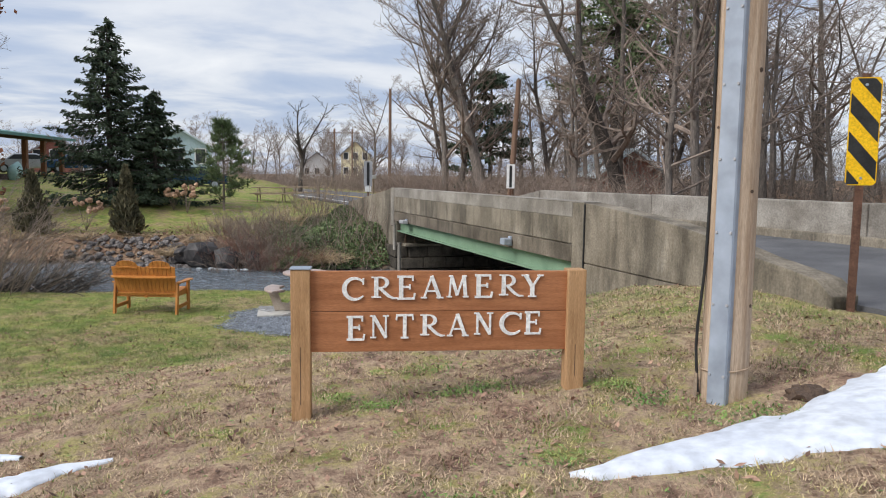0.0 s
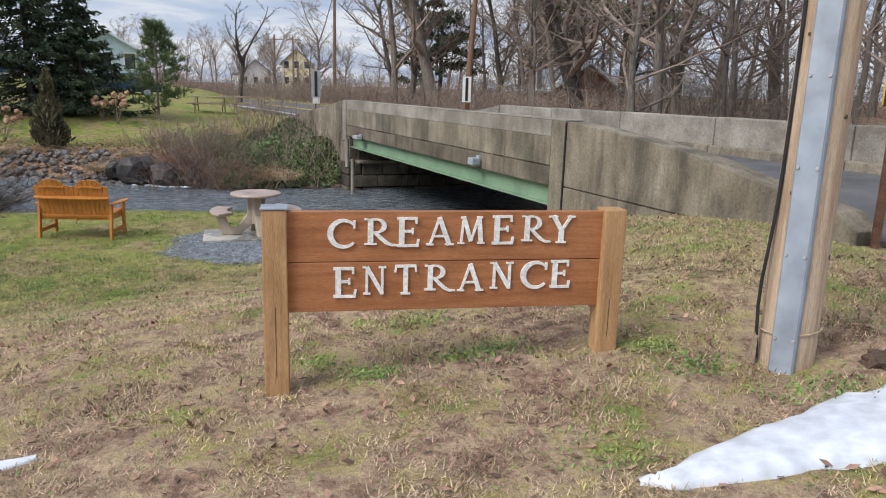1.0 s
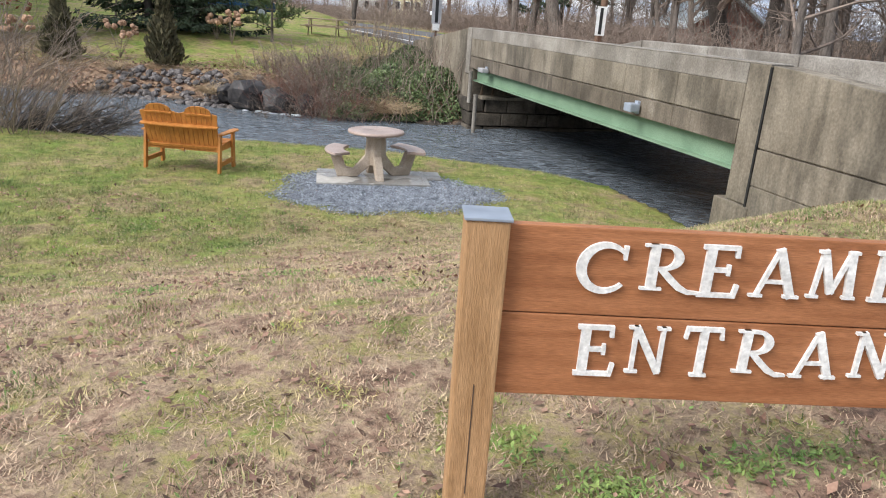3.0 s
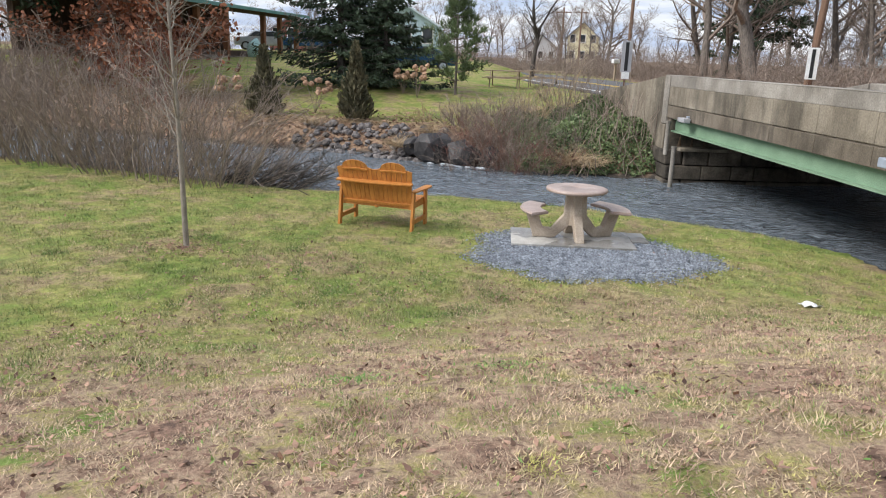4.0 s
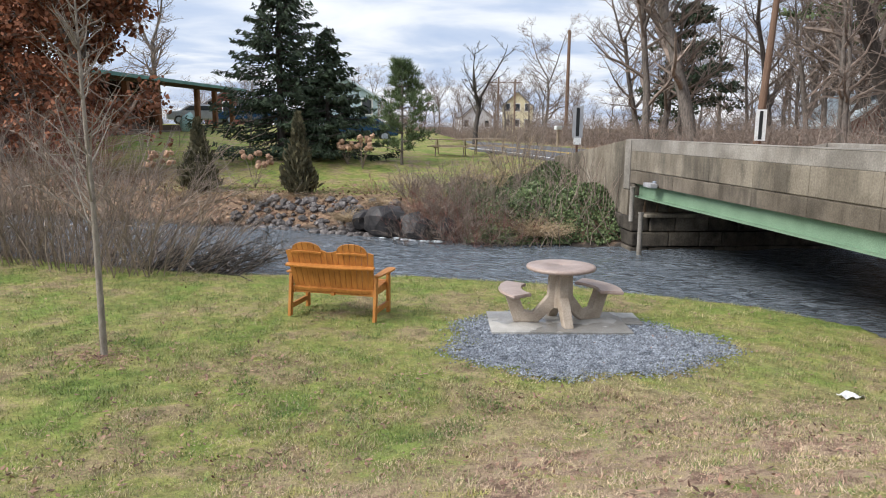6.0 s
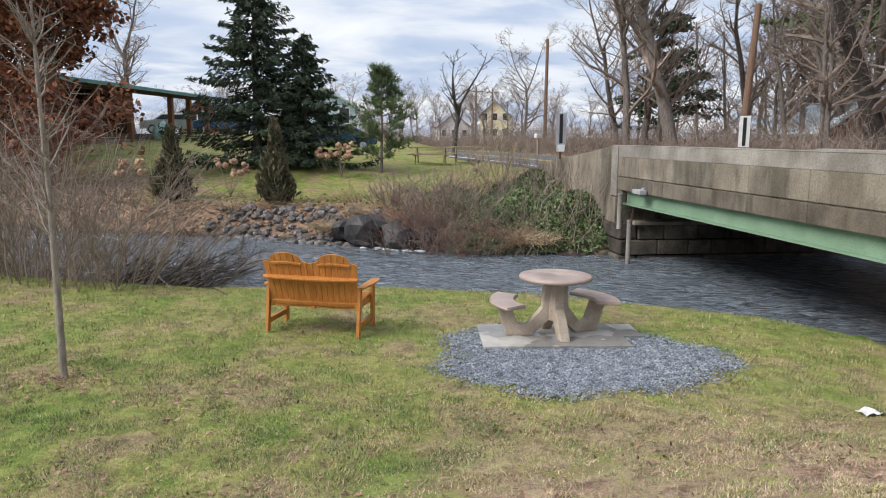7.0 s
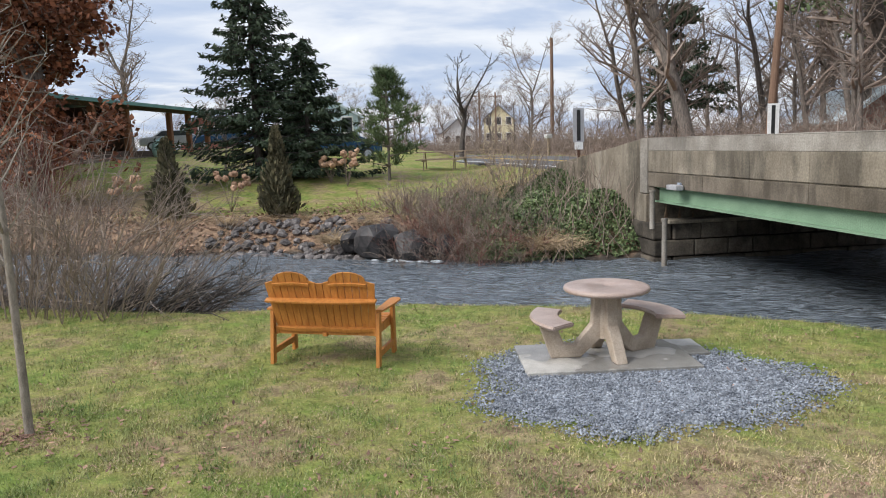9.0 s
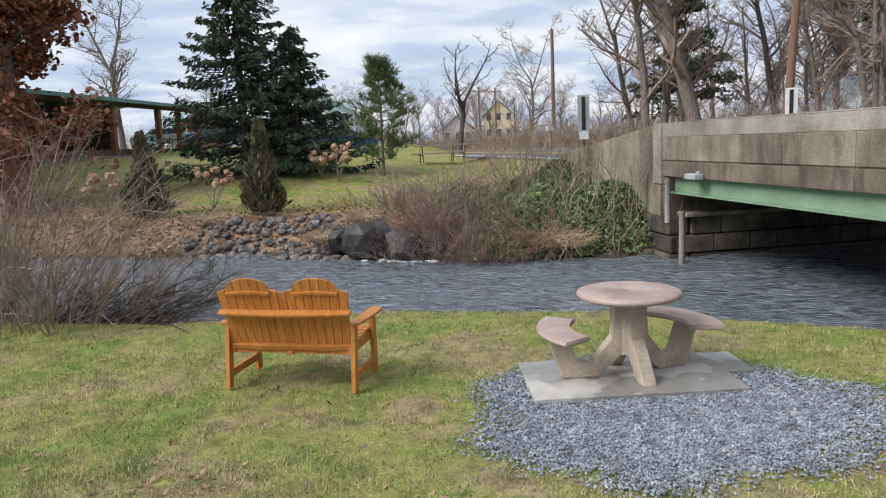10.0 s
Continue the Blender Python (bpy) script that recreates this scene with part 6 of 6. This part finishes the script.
riprap = thing("rock_bank", None, "bank of loose dark grey rocks along the creek", "rocks")
rocks = [rock_mesh(500 + k, M["rock"]) for k in range(8)]
rr = random.Random(31)
for k in range(290):
    x = rr.uniform(-14.0, -9.2)
    u = rr.uniform(-0.15, 1.35)
    y = float(far_edge(x)) + u
    s = rr.uniform(0.12, 0.34)
    m = Matrix.LocRotScale((x, y, max(ground_z(x, y), WATER_Z - 0.05) + s * 0.12), Euler((rr.uniform(-.4, .4), rr.uniform(-.4, .4), rr.uniform(0, 6.3))), (s, s, s))
    part("rock", rocks[k % 8], None, riprap, m=m)
for k, (x, y, z, s) in enumerate(((-9.0, 21.2, -0.95, 1.15), (-8.2, 21.1, -1.0, 0.95), (-9.8, 21.5, -0.95, 0.7), (-7.5, 21.4, -1.1, 0.7))):
    rng = random.Random(600 + k)
    bm = bmesh.new()
    bmesh.ops.create_icosphere(bm, subdivisions=2, radius=0.5)
    for v in bm.verts:
        n1 = noise.noise(v.co * 2.2 + Vector((k * 7, 0, 0))) * 0.42 + noise.noise(v.co * 5 + Vector((k * 7, 0, 0))) * 0.16
        v.co = v.co * (1 + n1)
        v.co.z *= 0.8
    solo("boulder", bm, M["boulder"], "dark wet boulder at the edge of the creek", "boulder", "creek boulders", m=Matrix.LocRotScale((x, y, z), Euler((rng.uniform(-.3, .3), 0.3, rng.uniform(0, 6))), (s, s, s)))
bm = bmesh.new()
for k in range(26):
    x, y = -7.9 + rr.gauss(0, 0.35), 20.85 + rr.gauss(0, 0.10)
    s = rr.uniform(0.03, 0.10)
    bmesh.ops.create_icosphere(bm, subdivisions=1, radius=1, matrix=Matrix.LocRotScale((x, y, WATER_Z + 0.015), None, (s * 1.8, s * 0.7, s * 0.4)))
solo("foam", bm, M["foam"], "white foam where the water meets a boulder", "foam", kind="stuff", smooth=True)

# ---- gravel round the slab ----
def in_gravel(x, y):
    dx, dy = x + 2.92, y - 12.70
    a = math.atan2(dy, dx)
    c, s = math.cos(radians(12)), math.sin(radians(12))
    ex, ey = (dx * c + dy * s) / 1.66, (-dx * s + dy * c) / 1.32
    return ex * ex + ey * ey < (1 + 0.08 * math.sin(3 * a + 1) + 0.06 * math.sin(7 * a) + 0.03 * math.sin(17 * a)) ** 2


rg = np.random.default_rng(8)
GRAVEL_Z = ground_z(-2.85, 12.2)
base_v = np.array([(1, 0, 0), (-1, 0, 0), (0, 1, 0), (0, -1, 0), (0, 0, 1), (0, 0, -1)], float)
base_f = [(0, 2, 4), (2, 1, 4), (1, 3, 4), (3, 0, 4), (2, 0, 5), (1, 2, 5), (3, 1, 5), (0, 3, 5)]
verts, faces = [], []
count = 0
while count < 19000:
    x, y = rg.uniform(-5.2, -0.7), rg.uniform(11.0, 14.5)
    if not in_gravel(x + rg.normal(0, 0.10), y + rg.normal(0, 0.10)):
        continue
    lx, ly, _ = SLAB.inverted() @ Vector((x, y, -1.07))
    if -0.95 < lx < 0.84 and -0.43 < ly < 0.58:
        continue
    s = rg.uniform(0.008, 0.019)
    v = base_v * s * rg.uniform(0.6, 1.2, (6, 1)) * np.array([1.1, 0.9, 0.7])
    a = rg.uniform(0, 6.28)
    rot = np.array([[math.cos(a), -math.sin(a), 0], [math.sin(a), math.cos(a), 0], [0.3 * math.sin(a * 3), 0.2, 1]])
    v = v @ rot.T + np.array([x, y, GRAVEL_Z + rg.uniform(0.012, 0.03)])
    b = len(verts)
    verts += v.tolist()
    faces += [(p + b, q + b, r + b) for p, q, r in base_f]
    count += 1
solo("gravel", raw_mesh(verts, faces, M["gravel"]), None, "blue-grey crushed stone round the concrete slab", "gravel", kind="stuff")
# bed under the stones
bm = bmesh.new()
ring = []
mid = bm.verts.new((-2.85, 12.72, ground_z(-2.85, 12.72) + 0.014))
rings = []
for f in (0.31, 0.62, 0.94):
    row = []
    for i in range(72):
        a = i * 2 * math.pi / 72
        r = 0.1
        while in_gravel(-2.85 + r * math.cos(a), 12.72 + r * math.sin(a)) and r < 3:
            r += 0.02
        x, y = -2.85 + r * f * math.cos(a), 12.72 + r * f * math.sin(a)
        row.append(bm.verts.new((x, y, ground_z(x, y) + (0.016 if f < 0.9 else -0.004))))
    rings.append(row)
for i in range(72):
    bm.faces.new((mid, rings[0][i], rings[0][(i + 1) % 72]))
    for a, b in zip(rings, rings[1:]):
        bm.faces.new((a[i], b[i], b[(i + 1) % 72], a[(i + 1) % 72]))
solo("gravel_bed", bm, M["gravel"], "fine grey stone dust under the gravel", "gravel", kind="stuff")

# ---- snow ----
def snow_patch(name, spine, label):
    """A low thawing drift along a line of x, y and half-width, with a ragged rim."""
    bm = bmesh.new()
    rows = []
    n = 60
    xs = np.linspace(0, len(spine) - 1, n)
    sx = np.interp(xs, range(len(spine)), [s[0] for s in spine])
    sy = np.interp(xs, range(len(spine)), [s[1] for s in spine])
    sw = np.interp(xs, range(len(spine)), [s[2] for s in spine])
    for i in range(n):
        d = Vector((sx[min(i + 1, n - 1)] - sx[max(i - 1, 0)], sy[min(i + 1, n - 1)] - sy[max(i - 1, 0)])).normalized()
        nr = Vector((-d.y, d.x))
        row = []
        for j in range(17):
            t = -1 + j / 8
            w = sw[i] * (1 + 0.34 * noise.noise(Vector((i * 0.19, 3.0 if t > 0 else 9.0, 0))) + 0.14 * noise.noise(Vector((i * 0.6, 5.0 if t > 0 else 2.0, 1))))
            x, y = sx[i] + nr.x * t * w, sy[i] + nr.y * t * w
            h = 0.05 * max(0, 1 - abs(t) ** 3.5) * min(1, sw[i] * 6) + 0.018 * noise.noise(Vector((x * 2.5, y * 2.5, 0))) - (0.03 if abs(t) > 0.99 else 0)
            row.append(bm.verts.new((x, y, ground_z(x, y) + h + 0.008)))
        rows.append(row)
    for a, b in zip(rows, rows[1:]):
        for j in range(16):
            bm.faces.new((a[j], a[j + 1], b[j + 1], b[j]))
    return solo(name, bm, M["snow"], label, "snow", "snow patches", smooth=True)


snow_patch("snow_patch", [(1.36, 2.98, 0.02), (1.52, 3.0, 0.08), (2.0, 3.18, 0.20), (2.6, 3.36, 0.32), (3.15, 3.58, 0.46), (3.7, 3.88, 0.58), (4.3, 4.25, 0.55), (4.9, 4.55, 0.3)], "long thawing drift of old white snow on the turf")
snow_patch("snow_patch", [(-1.38, 3.36, 0.02), (-1.62, 3.2, 0.08), (-1.85, 2.95, 0.17), (-2.2, 2.7, 0.26), (-2.7, 2.6, 0.1)], "small thawing patch of old white snow")
snow_patch("snow_patch", [(-2.02, 3.4, 0.02), (-2.3, 3.43, 0.06), (-2.7, 3.4, 0.02)], "small thawing patch of old white snow")

bm = bmesh.new()
bmesh.ops.create_icosphere(bm, subdivisions=3, radius=0.5)
for v in bm.verts:
    v.co *= 1 + 0.5 * noise.noise(v.co * 4) + 0.25 * noise.noise(v.co * 9)
solo("soil_clod", bm, M["wood_dark"], "dark lump of soil and dead leaves beside the snow", "soil", m=Matrix.LocRotScale((2.92, 4.02, ground_z(2.92, 4.02) + 0.01), None, (0.24, 0.18, 0.14)))
bm = bmesh.new()
bmesh.ops.create_grid(bm, x_segments=6, y_segments=4, size=0.5)
for v in bm.verts:
    v.co.z = 0.25 * noise.noise(v.co * 3) + 0.12
bmesh.ops.solidify(bm, geom=bm.faces[:], thickness=0.03)
solo("paper_scrap", bm, M["white"], "crumpled white paper scrap lying on the turf", "litter", m=Matrix.LocRotScale((-0.05, 11.7, ground_z(-0.05, 11.7) + 0.01), Euler((0, 0, 0.5)), (0.22, 0.14, 0.16)))

# ---- turf: blades of green and dead grass, fallen leaves ----
def turf(seed, count, region, green, label, mats, size):
    rng = np.random.default_rng(seed)
    x0, x1, y0, y1 = region
    x, y = rng.uniform(x0, x1, count), rng.uniform(y0, y1, count)
    z, bare, litter, wet = land(x, y)
    tuft = np.sin(x * 2.3 + 1.7 * np.sin(y * 1.9)) * np.sin(y * 2.9 + 1.3 * np.sin(x * 2.2))
    want = np.where(green, 1 - bare * 0.86 + 0.5 * np.clip(tuft - 0.45, 0, 1), 0.28 + 0.85 * bare - 0.25 * np.clip(tuft, 0, 1))
    o = (x - BA[0]) * BN[0] + (y - BA[1]) * BN[1]
    thin = np.sin(x * 5.1 + 2 * np.sin(y * 3.7)) * np.sin(y * 4.6 + 2 * np.sin(x * 4.1)) + 0.5 * np.sin(x * 11.3 + 2 * np.sin(y * 9.1)) * np.sin(y * 10.2)
    want = want * np.clip(0.78 + 0.55 * thin, 0.12, 1.2)
    ok = (rng.uniform(0, 1, count) < want) & (y < near_edge(x) + 0.25) & (o < -0.02) & (z > -1.3)
    gx2, gy2 = x + 2.85, y - 12.72
    ok &= ((gx2 / 1.72) ** 2 + ((gy2 - 0.2 * gx2) / 1.28) ** 2 > 0.97 + 0.15 * rng.uniform(-1, 1, count))
    x, y, z = x[ok], y[ok], z[ok]
    n = len(x)
    h = size * rng.uniform(0.5, 1.35, n) * (1 + 0.5 * np.clip(tuft[ok], 0, 1))
    a = rng.uniform(0, 2 * math.pi, n)
    tilt = rng.uniform(0.35, 1.1, n) if green else rng.uniform(0.8, 1.6, n)
    dx, dy, dz = np.cos(a) * np.sin(tilt) * h, np.sin(a) * np.sin(tilt) * h, np.abs(np.cos(tilt)) * h + 0.004
    b = a + 1.57 + rng.normal(0, 0.4, n)
    w = rng.uniform(0.0022, 0.0045, n)
    p = np.stack([x, y, z - 0.003], -1)
    s = np.stack([np.cos(b) * w, np.sin(b) * w, np.zeros(n)], -1)
    v = np.stack([p - s, p + s, p + np.stack([dx, dy, dz], -1)], 1).reshape(-1, 3)
    me = bpy.data.meshes.new("turf")
    me.vertices.add(n * 3)
    me.vertices.foreach_set("co", v.reshape(-1).astype(np.float32))
    me.loops.add(n * 3)
    me.loops.foreach_set("vertex_index", np.arange(n * 3, dtype=np.int32))
    me.polygons.add(n)
    me.polygons.foreach_set("loop_start", np.arange(0, n * 3, 3, dtype=np.int32))
    me.update(calc_edges=True)
    me.materials.append(mats)
    solo("grass", me, None, label, "grass", kind="stuff")


M["blade_green"] = mat("blade_green", (0.145, 0.215, 0.06), (0.315, 0.315, 0.13), 2.2, 0.8, bump=0, spread=0.45, c3=(0.52, 0.41, 0.24), sheet="world", fine=8)
M["blade_dead"] = mat("blade_dead", (0.27, 0.17, 0.12), (0.52, 0.39, 0.265), 2.4, 0.9, bump=0, spread=0.5, c3=(0.38, 0.35, 0.11), sheet="world", fine=8)
M["straw"] = mat("pale_straw", (0.34, 0.25, 0.165), (0.52, 0.42, 0.30), 2.0, 0.85, bump=0, spread=0.35, sheet="world", fine=8)
restop(M["blade_green"], 0.40, 0.55, 0.66)
restop(M["blade_dead"], 0.38, 0.54, 0.66)
turf(91, 380000, (-9.5, 4.4, 0.2, 11), True, "short green winter grass", M["blade_green"], 0.034)
turf(92, 230000, (-16, 2.2, 9, 16.2), True, "short green winter grass by the creek", M["blade_green"], 0.042)
turf(93, 640000, (-7, 5.2, 0.2, 11.5), False, "dead tan grass", M["blade_dead"], 0.034)
turf(94, 130000, (-14, 2.2, 9, 16.2), False, "dead tan grass by the creek", M["blade_dead"], 0.04)
turf(97, 30000, (-7, 5.2, 0.2, 11.5), False, "long pale straw lying on the turf", M["straw"], 0.058)

# weeds in the thin turf
rw2 = np.random.default_rng(96)
cs = []
for x, y, r, n in ((0.12, 4.2, 0.09, 110), (0.60, 4.4, 0.08, 80), (0.85, 4.5, 0.10, 100), (1.25, 3.2, 0.14, 70), (1.95, 4.1, 0.12, 90), (2.45, 3.75, 0.18, 120), (-0.2, 4.4, 0.08, 40),
                   (1.75, 4.4, 0.10, 80), (0.35, 5.2, 0.15, 70), (-2.3, 7.2, 0.12, 60), (-3.2, 6.6, 0.14, 60), (-1.4, 6.6, 0.10, 40), (0.8, 2.6, 0.10, 50), (1.5, 5.5, 0.2, 90)):
    for k in range(int(n * 2.6)):
        px, py = x + rw2.normal(0, r), y + rw2.normal(0, r * 0.7)
        cs.append(np.array([px, py, ground_z(px, py) + abs(rw2.normal(0, 0.02)) + 0.008]))
for k in range(2600):
    px, py = rw2.uniform(-5, 4), rw2.uniform(1.0, 9.5)
    if (px - BA[0]) * BN[0] + (py - BA[1]) * BN[1] < -0.2:
        cs.append(np.array([px, py, ground_z(px, py) + 0.012]))
M["weed"] = mat("weed_leaf", (0.11, 0.21, 0.05), (0.25, 0.32, 0.09), 3.0, 0.7, bump=0, spread=0.4, c3=(0.42, 0.36, 0.12), sheet="world")
solo("weeds", raw_mesh(*flakes(rw2, cs, 0.019, 0.30, 1.8), M["weed"]), None, "small bright green weeds in the thin turf", "weeds", kind="stuff")

rl = np.random.default_rng(95)
cs = []
for k in range(17000):
    x, y = rl.uniform(-7, 4.8), rl.uniform(0.5, 11.0)
    if noise.noise(Vector((x * 0.9, y * 0.9, 4.0))) + 0.5 * noise.noise(Vector((x * 2.7, y * 2.7, 1.0))) < rl.uniform(-0.45, 0.55) + 0.03 * max(0, y - 6):
        continue
    o = (x - BA[0]) * BN[0] + (y - BA[1]) * BN[1]
    if o > -0.1:
        continue
    cs.append(np.array([x, y, ground_z(x, y) + rl.uniform(0.008, 0.03)]))
for k in range(350):
    a, r = rl.uniform(0, 6.28), abs(rl.normal(0, 0.45))
    x, y = -7.95 + r * math.cos(a), 10.2 + r * math.sin(a)
    cs.append(np.array([x, y, ground_z(x, y) + 0.02]))
for k in range(500):
    x, y = rl.uniform(-13, 1), rl.uniform(9.5, 15.4)
    cs.append(np.array([x, y, ground_z(x, y) + 0.025]))
solo("fallen_leaves", raw_mesh(*flakes(rl, cs, 0.042, 0.6, 1.35), M["leaf_litter"]), None, "scattered brown fallen leaves on the turf", "leaves", kind="stuff")
cs = []
for k in range(9000):
    x = rl.uniform(-32, -5)
    y = float(far_edge(x)) + abs(rl.normal(0, 1.6)) + 0.2
    cs.append(np.array([x, y, ground_z(x, y) + rl.uniform(0.01, 0.05)]))
solo("leaf_litter", raw_mesh(*flakes(rl, cs, 0.10, 0.6, 1.2), M["leaf_litter"]), None, "brown leaf litter on the far bank", "leaves", kind="stuff")
